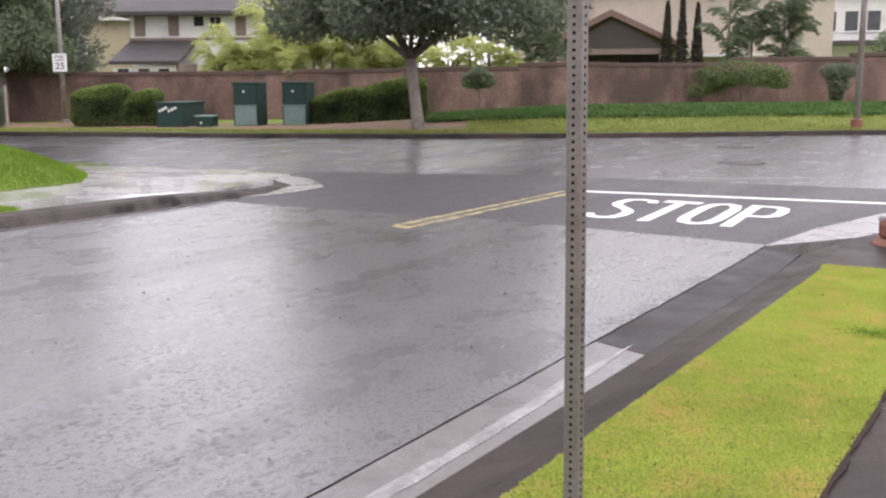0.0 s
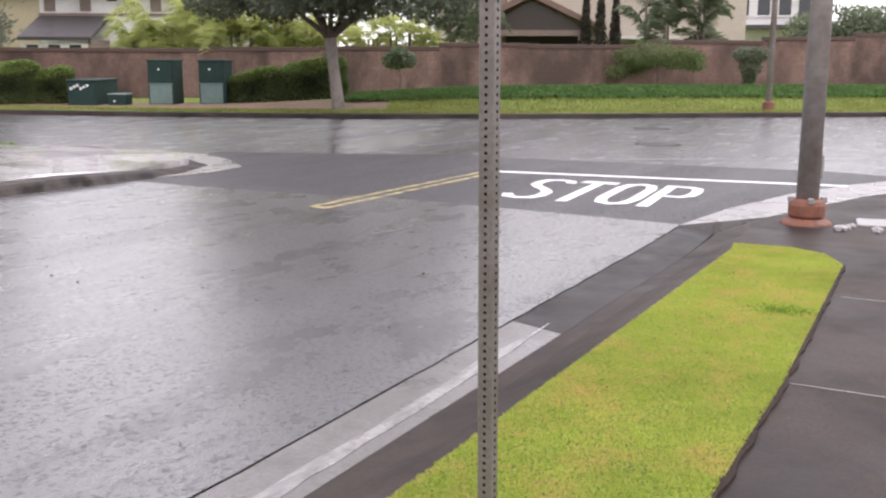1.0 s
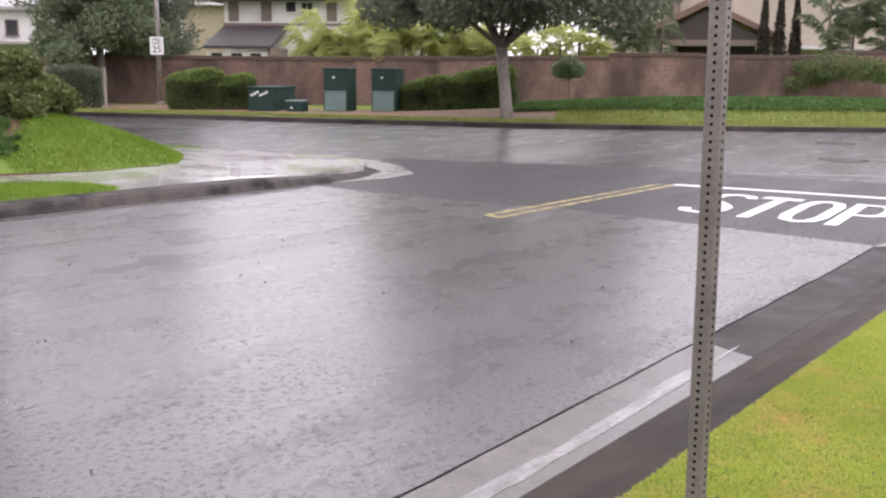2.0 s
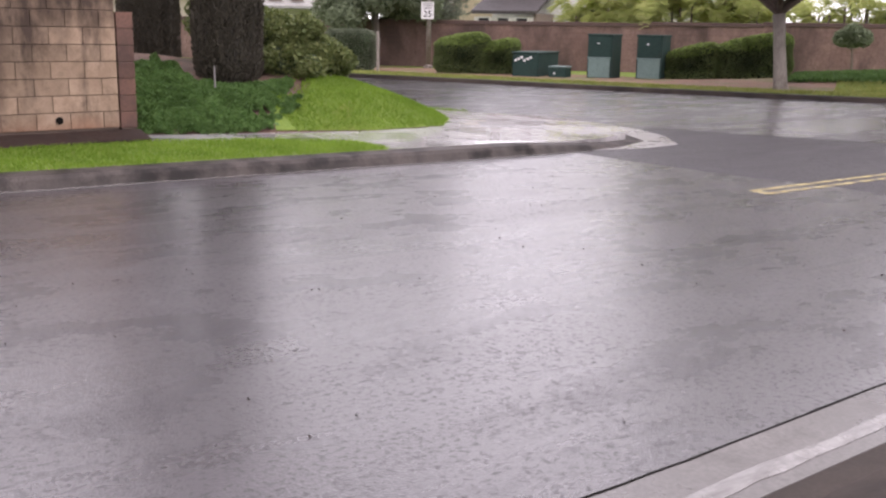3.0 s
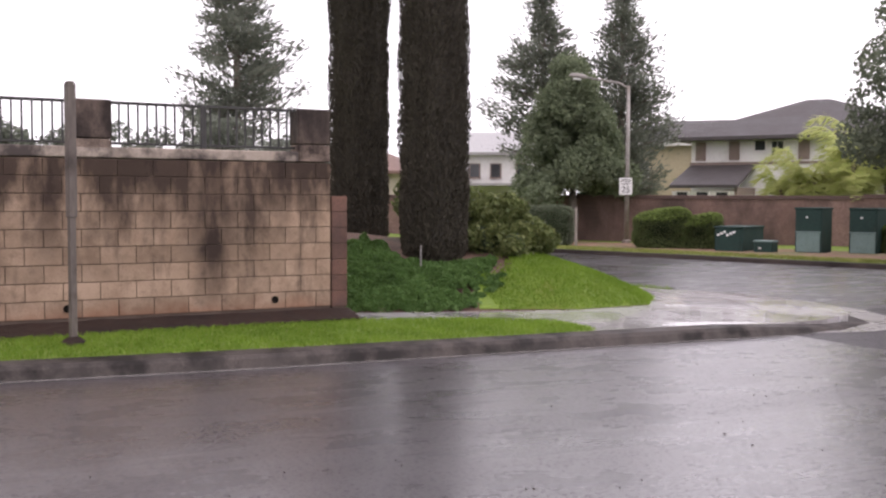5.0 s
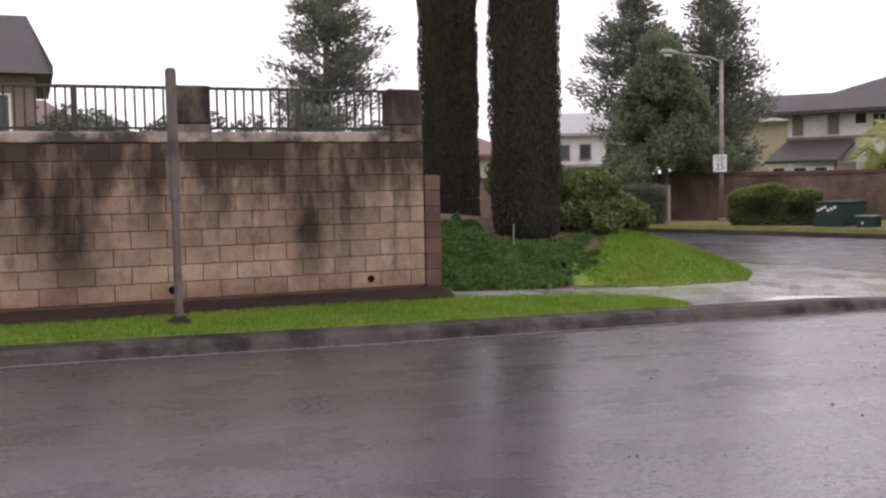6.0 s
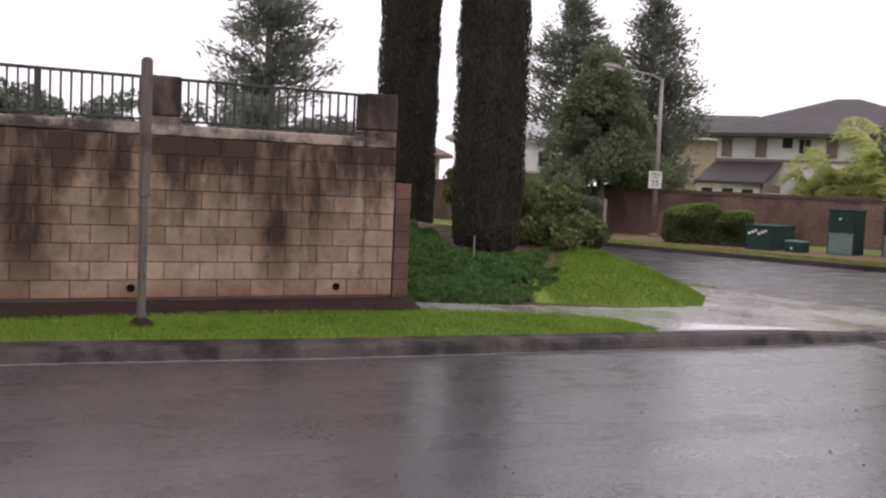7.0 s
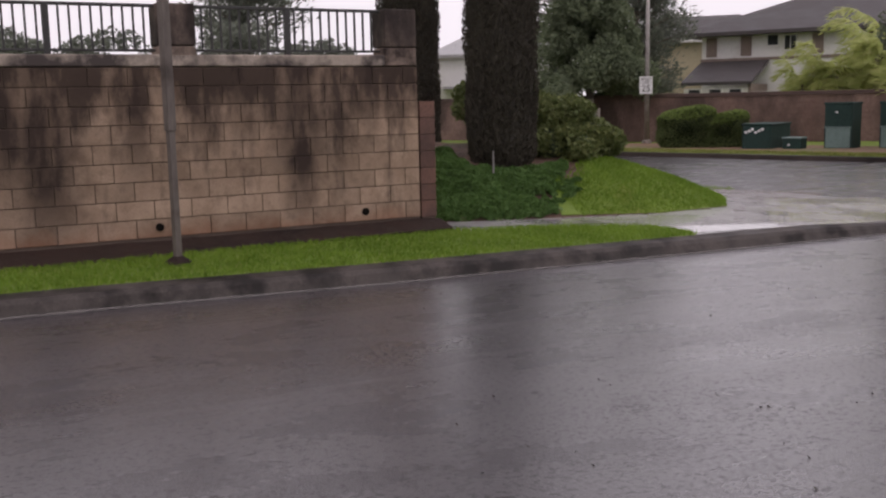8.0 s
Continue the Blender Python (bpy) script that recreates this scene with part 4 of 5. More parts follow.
def cypress(at, width, height, seed):
    t = thing("cypress", "tall dark columnar cypress clipped to a narrow shaft", "tree", at, group="columnar cypresses on the bank")
    part("trunk", tube([(0, 0, -0.3), (0, 0, height * 0.9)], [0.16, 0.05], 10), "bark", t)
    rng = np.random.default_rng(seed)

    def radius(a, z):
        flute = 1 + 0.05 * np.sin(a * 5 + z * 0.4 + seed) + 0.035 * np.sin(a * 9 - z * 1.3 + seed) + 0.03 * np.sin(z * 5.1 + 2.3 * a)
        full = 1 + 0.26 * np.clip((z - 4.2) / 2.6, 0, 1)
        return 0.5 * width * full * flute * np.clip((z + 0.9) / 1.1, 0.82, 1) * np.clip((height - z) / 2.5, 0.05, 1) ** 0.6

    # Added solid core closes sky gaps; its dark colour stands for inner shade.
    bm = bmesh.new()
    rows = []
    for z in np.linspace(0.0, height - 0.4, 40):
        rows.append([bm.verts.new((0.86 * float(radius(a, z)) * math.cos(a), 0.86 * float(radius(a, z)) * math.sin(a), z)) for a in np.linspace(0, 2 * math.pi, 24, endpoint=False)])
    for r, s in zip(rows, rows[1:]):
        for k in range(24):
            bm.faces.new((r[k], r[(k + 1) % 24], s[(k + 1) % 24], s[k]))
    bm.faces.new(rows[0])
    bm.faces.new(rows[-1][::-1])
    part("inner_foliage", bm, "cypress_core_shade", t)
    n = 90000
    z = rng.uniform(-0.05, height, n)
    a = rng.uniform(0, 2 * math.pi, n)
    r = radius(a, z) * rng.uniform(0.84, 1.03, n)
    pts = np.stack([r * np.cos(a), r * np.sin(a), z], axis=1)
    nor = np.stack([np.cos(a) * 0.35, np.sin(a) * 0.35, np.full(n, 0.9)], axis=1)
    place("crown", leaf_cloud(pts, 0.07, seed=seed, normals=nor, aspect=0.35, wild=0.22), "leaf_cypress", t)
    return t


cypress((-15.8, 7.58, gz(7.5) + hill(-15.8, 7.54) - 0.1), 1.10, 12.0, 3)
cypress((-19.3, 7.72, gz(7.65) + hill(-19.3, 7.65) - 0.1), 1.12, 12.5, 4)


def tree(name, label, at, trunk, forks, centres, radii, per, leaf, material, seed, aspect=0.5):
    """A trunk line, limbs from its end to some clump centres, and a crown of leaf clumps."""
    t = thing(name, label, "tree", at)
    part("trunk", tube([p for p, r in trunk], [r for p, r in trunk], 12), "bark_pale", t, smooth=True)
    top, r0 = trunk[-1]
    rng = random.Random(seed)
    for c in forks:
        mid = [(top[k] * 0.5 + c[k] * 0.5) + rng.uniform(-0.25, 0.25) for k in range(3)]
        part("limb", tube([top, mid, c], [r0 * 0.55, r0 * 0.32, r0 * 0.12], 8), "bark", t, smooth=True)
    place("crown", leaf_cloud(clumps(centres, radii, per, seed), leaf, seed=seed, aspect=aspect), material, t)
    return t


def dome(n, rx, ry, z0, z1, seed, skin=0.55):
    """Clump centres in a flattened crown between z0 and z1."""
    rng = random.Random(seed)
    out = []
    while len(out) < n:
        x, y, z = rng.uniform(-1, 1), rng.uniform(-1, 1), rng.uniform(0, 1)
        d = math.hypot(x, y)
        if d < math.sqrt(max(0, 1 - z * z)) and (d > skin * 0.6 or z > 0.35):
            out.append((x * rx, y * ry, z0 + z * (z1 - z0)))
    return out


# street tree in front of the boundary wall
c = dome(170, 4.3, 4.3, 3.1, 7.8, 11, 0.15) + dome(45, 3.5, 3.5, 5.8, 10.5, 14, 0.15)
tree("tree", "broad dark green shade tree with a pale forked trunk", (-17.45, 25.75, 0.02),
     [((0, 0, -0.2), 0.26), ((-0.06, -0.03, 0.25), 0.2), ((-0.11, -0.05, 0.8), 0.18), ((-0.18, -0.08, 1.5), 0.17), ((-0.25, -0.1, 2.2), 0.18)],
     [(-1.9, -1.3, 3.6), (-0.8, 0.4, 4.2), (1.4, 0.8, 3.8), (0.3, -1.0, 4.0), (-1.0, -0.7, 4.6), (2.4, 1.0, 4.2), (0.4, 1.5, 4.4)], c, [(0.9, 0.9, 0.6)] * len(c), 520, 0.17, "leaf_dark", 12)

# trees round the lamp
rng = random.Random(21)
c = []
for k in range(120):
    f = rng.random() ** 1.25
    a = rng.uniform(0, 2 * math.pi)
    r = (2.45 * (1 - f) ** 0.62 + 0.15) * math.sqrt(rng.uniform(0.12, 1.0)) * (0.88 + 0.12 * math.sin(3 * a + 5 * f))
    c.append((r * math.cos(a), r * math.sin(a), 2.1 + f * 5.2 + 0.3 * math.sin(2.3 * a)))
tree("tree", "dense egg-shaped grey-green tree behind the lamp", (-35.8, 24.2, -0.1),
     [((0, 0, -0.2), 0.22), ((0.1, 0, 1.2), 0.2), ((0, 0, 2.4), 0.17)], [(-0.8, 0, 3.6), (0.9, 0.3, 3.8), (0, -0.6, 4.2)], c, [(0.72, 0.72, 0.62)] * len(c), 480, 0.17, "leaf_mid", 22)


def conifer(at, height, wide, seed, bare=1.5):
    """A tall conifer with drooping, upturned boughs and gaps of sky."""
    t = thing("conifer", "tall ragged grey-green conifer against the sky", "tree", at, group="tall conifers")
    part("trunk", tube([(0, 0, -0.3), (0.1, 0, height * 0.5), (0, 0, height)], [0.24, 0.14, 0.03], 10), "bark", t, smooth=True)
    rng = random.Random(seed)
    pts, nor = [], []
    nrg = np.random.default_rng(seed)
    boughs = bmesh.new()
    z = bare
    while z < height - 0.3:
        f = (z - bare) / (height - bare)
        reach = wide * (0.55 + 0.6 * math.sin(math.pi * min(1, f * 1.15 + 0.12))) * (1 - f ** 2.2)
        for k in range(rng.randint(3, 5)):
            a = rng.uniform(0, 2 * math.pi)
            length = reach * rng.uniform(0.55, 1.1)
            tip = Vector((length * math.cos(a), length * math.sin(a), z + length * rng.uniform(0.10, 0.42)))
            mid = tip * 0.5 + Vector((0, 0, z * 0.5 - 0.08))
            add_tube(boughs, [(0, 0, z), mid, tip], [0.045, 0.03, 0.01], 5, False)
            n = int(150 * length / wide) + 60
            s = nrg.uniform(0.25, 1.0, n)[:, None]
            base = (1 - s) ** 2 * np.array((0, 0, z)) + 2 * s * (1 - s) * np.array(mid) + s * s * np.array(tip)
            sp = 0.11 + 0.26 * (1 - np.abs(s - 0.6))
            pts.append(base + nrg.normal(size=(n, 3)) * sp * np.array((0.8, 0.8, 0.6)))
            nor.append(np.tile(np.array((math.cos(a), math.sin(a), 0.55)), (n, 1)))
        z += rng.uniform(0.22, 0.4)
    tagged(part("branch_frame", boughs, "bark", t), kind="stuff")
    place("crown", leaf_cloud(np.concatenate(pts), 0.26, seed=seed, normals=np.concatenate(nor), aspect=0.26, wild=0.45), "leaf_conifer", t)
    return t


conifer((-37.6, 28.0, -0.1), 12.8, 2.5, 31, 1.8)
conifer((-40.0, 25.4, -0.1), 11.8, 2.7, 32, 3.0)
conifer((-39.2, 10.9, 0.0), 12.5, 2.4, 33, 3.2)


def hedge(label, at, turn, sx, sy, sz, seed, material="leaf_hedge", n=9000, leaf=0.09, lumps=0.03, group="", power=6.0, tilt=0.0):
    """A clipped shrub: rounded box of leaves over an added core, darkened for inner shade."""
    t = thing("hedge", label, "hedge", at, turn, group)

    def shape(d):
        k = 1 / (np.abs(d[:, 0]) ** power + np.abs(d[:, 1]) ** power + np.abs(d[:, 2]) ** power) ** (1 / power)
        p = d * k[:, None]
        w = 1 + lumps * (np.sin(p[:, 0] * 5 + seed) * np.sin(p[:, 1] * 6 + 2 * seed) + np.sin(p[:, 2] * 7 + p[:, 0] * 3))
        q = p * w[:, None] * np.array((sx / 2, sy / 2, sz / 2)) + np.array((0, 0, sz / 2))
        q[:, 2] *= 1 + tilt * q[:, 0] / sx
        return q

    bm = bmesh.new()
    bmesh.ops.create_icosphere(bm, subdivisions=3, radius=1)
    co = shape(np.array([v.co[:] for v in bm.verts]))
    for v, p in zip(bm.verts, co):
        v.co = Vector((p[0] * 0.92, p[1] * 0.92, p[2] * 0.95))
    part("inner_foliage", bm, "leaf_core_shade", t)
    rng = np.random.default_rng(seed)
    d = rng.normal(size=(n, 3))
    d /= np.linalg.norm(d, axis=1)[:, None]
    p = shape(d) * rng.uniform(0.95, 1.02, n)[:, None]
    place("leaves", leaf_cloud(p, leaf, seed=seed, normals=d * 0.5, aspect=0.6, wild=0.6), material, t)
    # Extra brighter leaves on top stand for sky light falling on the hedge.
    if material == "leaf_hedge":
        up = p[d[:, 2] > 0.45] + np.array((0, 0, 0.02))
        place("new_growth", leaf_cloud(up, leaf, seed=seed + 500, aspect=0.6), "leaf_hedge_lit", t)
    return t


hedge("clipped green hedge block before the boundary wall", (-22.9, 28.5, -0.1), 38, 1.7, 1.2, 1.25, 41, n=14000, tilt=0.3)
hedge("long clipped green hedge with a rounded top before the wall", (-21.35, 29.75, -0.1), 34, 2.6, 1.4, 1.6, 42, n=22000, tilt=0.28, power=4.0)
hedge("clipped green hedge block before the boundary wall", (-29.3, 23.6, -0.05), 48, 2.0, 1.2, 1.45, 43, n=15000, tilt=0.15, power=4.0)
hedge("clipped green hedge block beside the transformer box", (-28.4, 24.5, -0.05), 46, 1.6, 1.0, 1.25, 44, n=13000, tilt=0.25, power=4.0)
hedge("clipped dark green hedge under the trees by the lamp", (-32.9, 20.9, 0.0), 48, 2.2, 1.0, 1.5, 45, "leaf_dark", 9000)


def bush(label, at, heap, per, leaf, seed):
    """A loose shrub: short stems and a heap of leafy clumps with an uneven outline."""
    t = thing("bush", label, "bush", at)
    rng = random.Random(seed)
    # Added dark balls fill the heap and stand for shade between leaves.
    inner = bmesh.new()
    for x, y, z, r in heap:
        bmesh.ops.create_icosphere(inner, subdivisions=2, radius=0.6 * r, matrix=Matrix.Translation((x, y, z)))
    part("inner_foliage", inner, "leaf_core_shade", t)
    for k in range(5):
        x, y, z, r = heap[k * len(heap) // 5]
        part("stem", tube([(x * 0.4, y * 0.4, -0.3), (x * 0.8, y * 0.8, z * 0.6), (x, y, z)], [0.03, 0.022, 0.01], 6), "bark", t)
    cc, rr = [], []
    for x, y, z, r in heap:
        cc.append((x, y, z))
        rr.append((r * 0.9, r * 0.9, r * 0.85))
        for k in range(5):
            a, b = rng.uniform(0, 2 * math.pi), rng.uniform(-0.1, 1.0)
            cc.append((x + 0.7 * r * math.cos(a), y + 0.7 * r * math.sin(a), z + 0.6 * r * b))
            rr.append((0.5 * r, 0.5 * r, 0.4 * r))
    place("leaves", leaf_cloud(clumps(cc, rr, per, seed), leaf, seed=seed, aspect=0.6), "leaf_bush", t)
    return t


bush("sprawling dark green bush on the bank beside the cypress", (-16.55, 8.47, gz(8.47) + hill(-16.55, 8.47) - 0.12),
     [(0.0, 0.0, 0.62, 0.62), (0.5, 0.45, 0.42, 0.5), (0.85, 0.85, 0.25, 0.42), (0.75, 0.1, 0.2, 0.45), (-0.5, -0.3, 0.78, 0.6), (-0.2, 0.7, 0.55, 0.5), (0.35, -0.55, 0.3, 0.42), (0.2, 1.05, 0.3, 0.45), (0.6, 1.15, 0.1, 0.4), (1.0, 0.45, 0.1, 0.4)], 620, 0.085, 46)
hedge("grey-green shrub behind the cypress on the bank", (-18.5, 9.9, gz(9.9) + hill(-18.5, 9.9) - 0.15), 45, 1.3, 1.2, 1.0, 47, "leaf_bush", 10000, 0.08, 0.1, power=2.3)


def standard(label, at, stem, c, r, n, seed, material="leaf_mid", leaf=0.1):
    """A shrub clipped on a bare stem."""
    t = thing("shrub", label, "shrub", at)
    part("stem", tube([(0, 0, -0.1), (0.06, 0, stem * 0.6), (0, 0, stem + 0.3)], [0.06, 0.05, 0.035], 8), "bark", t)
    place("crown", leaf_cloud(clumps(c, r, n, seed), leaf, seed=seed, aspect=0.6), material, t)
    return t


standard("rounded shrub on a bare stem before the wall", (-20.0, 33.7, 0.1), 0.85, [(0, 0, 1.4), (-0.3, -0.1, 1.45), (0.3, 0.1, 1.45), (0, 0, 1.65)], [(0.38, 0.38, 0.32)] * 4, 1100, 51)
rngc = random.Random(52)
c = [(u, rngc.uniform(-0.7, 0.7), 1.95 - 0.22 * abs(u) - rngc.uniform(0, 0.75)) for u in [rngc.uniform(-1.6, 1.6) for k in range(30)]]
standard("wide flat-topped shrub spreading on a thin stem", (-11.7, 39.6, 0.2), 1.1, c, [(0.5, 0.5, 0.3)] * 30, 260, 53, "leaf_hedge")
standard("dark cone-shaped shrub on a short stem before the wall", (-8.4, 41.0, 0.2), 0.5, [(0, 0, 0.7), (0.05, 0, 1.1), (0, 0, 1.5), (-0.2, 0, 1.6), (0.25, 0, 1.6)], [(0.3, 0.3, 0.35), (0.45, 0.45, 0.4), (0.6, 0.6, 0.35), (0.5, 0.5, 0.3), (0.5, 0.5, 0.3)], 900, 54, "leaf_dark")


def palm(at, height, fronds, length, seed, material="leaf_palm", group="areca palms behind the wall", label="clump of yellow-green areca palms behind the wall", stems=5):
    """A clump of feather palms: ringed stems and arching fronds of paired leaflets."""
    t = thing("palm", label, "palm", at, group=group)
    rng = random.Random(seed)
    foot = [(rng.uniform(-0.5, 0.5), rng.uniform(-0.5, 0.5)) for k in range(stems)]
    for x, y in foot:
        part("stem", tube([(x * 0.6, y * 0.6, -0.2), (x, y, height * 0.85)], [0.06, 0.045], 7), "bark", t)
    v = []
    for k in range(fronds):
        x, y = foot[k % stems]
        a, rise = rng.uniform(0, 2 * math.pi), rng.uniform(0.8, 2.0)
        out, side = Vector((math.cos(a), math.sin(a), 0)), Vector((-math.sin(a), math.cos(a), 0))
        size = length * rng.uniform(0.7, 1.15)
        base = Vector((x, y, height * rng.uniform(0.35, 0.92)))
        for i in range(38):
            s = (i + 1) / 38
            p = base + out * size * s * 0.85 + Vector((0, 0, size * (rise * s - 1.25 * s * s)))
            leaf = 0.42 * size * (0.35 + math.sin(math.pi * (0.15 + 0.8 * s))) * 0.55
            for sg in (-1, 1):
                tip = p + side * sg * leaf * rng.uniform(0.6, 1.1) + out * leaf * rng.uniform(0.3, 0.9) + Vector((0, 0, leaf * rng.uniform(-0.7, 0.35)))
                w = out * 0.03 + Vector((0, 0, 0.02))
                v += [p - w, p + w, tip * 0.6 + p * 0.4 + w, tip]
    me = quads(np.array([q[:] for q in v]))
    place("fronds", me, material, t)
    return t


for k, (x, y, h, n, s) in enumerate([(-30.8, 31.1, 2.6, 30, 1.6), (-30.0, 31.8, 3.0, 32, 1.8), (-28.9, 32.6, 4.0, 30, 2.1), (-27.6, 33.9, 3.1, 32, 1.9), (-26.4, 34.8, 3.4, 32, 1.9), (-25.4, 35.6, 3.1, 32, 1.9), (-23.4, 37.0, 2.8, 26, 1.8), (-22.2, 37.7, 3.1, 26, 1.8), (-29.6, 33.8, 4.2, 24, 2.2)]):
    palm((x, y, 0), h, n, s, 60 + k)
for k, (x, y, h) in enumerate([(-20.3, 38.8, 5.2), (-19.4, 39.2, 4.8), (-18.7, 39.6, 5.5), (-12.6, 44.0, 5.0), (-11.6, 44.3, 4.6), (-10.9, 44.6, 5.3), (-13.6, 43.8, 5.6)]):
    palm((x, y, 0), h, 16, 1.5, 80 + k, "leaf_mid", "slender palms before the houses", "slender palm with a bare stem before the house", 1)
for k, (x, y, h) in enumerate([(-16.5, 44.6, 4.7), (-15.9, 44.9, 5.1), (-15.3, 45.2, 4.6)]):
    t = thing("cypress", "small dark pointed cypress before the house", "tree", (x, y, 0), group="small pointed cypresses")
    part("trunk", tube([(0, 0, -0.1), (0, 0, h * 0.8)], [0.08, 0.03], 8), "bark", t)
    cc = [(0, 0, 0.4 + (h - 0.6) * j / 9) for j in range(10)]
    place("crown", leaf_cloud(clumps(cc, [(0.52 - 0.045 * j, 0.52 - 0.045 * j, 0.5) for j in range(10)], 420, 90 + k), 0.14, seed=k, aspect=0.4), "leaf_cypress", t)

# trees and shrubs beyond the railing
rngc = random.Random(77)
for k in range(14):
    y = -6.0 + 1.35 * k + rngc.uniform(-0.4, 0.4)
    x = -33 + rngc.uniform(-3, 3)
    z = 1.9 if y < 4.7 else gz(y) + hill(x, y)
    top = rngc.uniform(3.3, 4.0) + (0.7 if k in (4, 8) else 0)
    cc = [(rngc.uniform(-0.6, 0.6), rngc.uniform(-0.8, 0.8), rngc.uniform(2.5, top) - z) for j in range(12)]
    t = thing("garden_tree", "small garden tree seen through the railing, paled for haze", "tree", (x, y, z), group="garden trees beyond the wall")
    part("trunk", tube([(0, 0, -0.1), (0, 0, 3.0 - z)], [0.08, 0.05], 8), "bark", t)
    place("crown", leaf_cloud(clumps(cc, [(0.5, 0.5, 0.35)] * 12, 170, 100 + k), 0.17, seed=k), "leaf_conifer", t)
# far right treetops above the wall
for k, (x, y, h) in enumerate([(-7.2, 52, 3.6), (-4.0, 53, 3.2), (-5.5, 54, 4.2)]):
    cc = dome(22, 1.8, 1.8, 1.6, h, 120 + k, 0.1)
    tree("tree", "rounded garden tree behind the boundary wall", (x, y, 0), [((0, 0, -0.2), 0.15), ((0, 0, 1.8), 0.12)], [(0.5, 0, 2.4), (-0.5, 0.2, 2.6)], cc, [(0.9, 0.9, 0.7)] * 22, 420, 0.2, "leaf_mid", 130 + k)

for x, y in ((-31.33, 21.28), (-32.6, 19.8)):
    t = thing("fence_post", "pale bare post beside the hedge by the lamp", "post", (x, y, 0.0), group="pale posts by the lamp")
    part("shaft", tube([(0, 0, -0.2), (0, 0, 1.5)], [0.06, 0.05], 8), "bark_pale", t)

# ---- boundary wall across the main road ----
bw = tagged(new("wall_boundary"), "red-brown block wall with a darker coping along the main road", "wall", kind="structure")
WALL_LINE = [(-62, 14.5), (-46, 20.5), (-38, 23.6), (-33.6, 26.0), (-30.6, 28.2), (-27.0, 31.2), (-23.6, 33.6), (-19.5, 36.0), (-16.4, 37.7), (-12.3, 40.6), (-8.3, 43.0), (-5.0, 44.6), (6, 50), (30, 63)]
TOPS = [1.9, 1.9, 1.9, 1.9, 1.9, 1.95, 2.0, 2.15, 2.1, 2.3, 2.45, 2.6, 2.7, 2.7]
rows = bmesh.new()
singles = []
for (p, q, h) in zip(WALL_LINE, WALL_LINE[1:], TOPS):
    d = math.hypot(q[0] - p[0], q[1] - p[1])
    m = Matrix.Translation((p[0], p[1], -0.1)) @ Matrix.Rotation(math.atan2(q[1] - p[1], q[0] - p[0]), 4, "Z")
    part("core", box(0, d, 0.02, 0.2, -0.3, h, 0, m), "mortar_red", bw)
    part("coping", box(-0.02, d + 0.02, -0.04, 0.26, h, h + 0.16, 0.015, m), "coping", bw)
    n = int(h / 0.203)
    for k in range(n + 1):
        x = -0.2 if k % 2 else 0.0
        while x < d:
            a, b = max(0.0, x), min(d, x + 0.395)
            if -31 < p[0] < -26 and a == x and b == x + 0.395 and k < n and len(singles) < 290:
                singles.append(m @ Matrix.Translation((a, 0, k * 0.203)))
            elif b - a > 0.05:
                z0, z1 = k * 0.203, min(h, k * 0.203 + 0.194)
                if z1 - z0 > 0.03:
                    vs = [rows.verts.new(m @ Vector(c)) for c in ((a, 0, z0), (b, 0, z0), (b, 0, z1), (a, 0, z1), (a, 0.05, z0), (b, 0.05, z0), (b, 0.05, z1), (a, 0.05, z1))]
                    for f in ((0, 1, 2, 3), (0, 4, 5, 1), (3, 2, 6, 7), (0, 3, 7, 4), (1, 5, 6, 2)):
                        rows.faces.new([vs[i] for i in f])
            x += 0.4064
tagged(part("blocks", rows, "red_block_far", bw), kind="stuff")
low = thing("low_wall", "low red block planter wall before the hedges", "wall", (-28.75, 24.0, -0.1), 48)
for k in range(4):
    part("course", box(0, 1.25, 0, 0.2, k * 0.2, k * 0.2 + 0.19, 0.006), "red_block_far", low)


# ---- houses ----
def window(parent, x0, x1, z0, z1, y=0.0, frame="wall_white", panes=1):
    w = part("window", box(x0 - 0.06, x1 + 0.06, y - 0.05, y + 0.02, z0 - 0.06, z1 + 0.06, 0.01), frame, parent)
    s = (x1 - x0) / panes
    for k in range(panes):
        part("pane", box(x0 + k * s + 0.02, x0 + (k + 1) * s - 0.02, y - 0.062, y - 0.045, z0, z1), "glass_dark", w)
    part("sill", box(x0 - 0.1, x1 + 0.1, y - 0.12, y, z0 - 0.1, z0 - 0.05), frame, w)
    return w


def hip(x0, x1, y0, y1, z0, z1, inset, thick=0.18, ridge=None):
    """A hip roof with a fascia."""
    bm = bmesh.new()
    ym = (y0 + y1) / 2
    a, b = ridge or (x0 + inset, x1 - inset)
    low = [bm.verts.new(c) for c in ((x0, y0, z0), (x1, y0, z0), (x1, y1, z0), (x0, y1, z0))]
    mid = [bm.verts.new((v.co.x, v.co.y, z0 + thick)) for v in low]
    top = [bm.verts.new((a, ym, z1)), bm.verts.new((b, ym, z1))]
    bm.faces.new(low[::-1])
    for k in range(4):
        bm.faces.new((low[k], low[(k + 1) % 4], mid[(k + 1) % 4], mid[k]))
    bm.faces.new((mid[0], mid[1], top[1], top[0]))
    bm.faces.new((mid[2], mid[3], top[0], top[1]))
    bm.faces.new((mid[1], mid[2], top[1]))
    bm.faces.new((mid[3], mid[0], top[0]))
    return bm


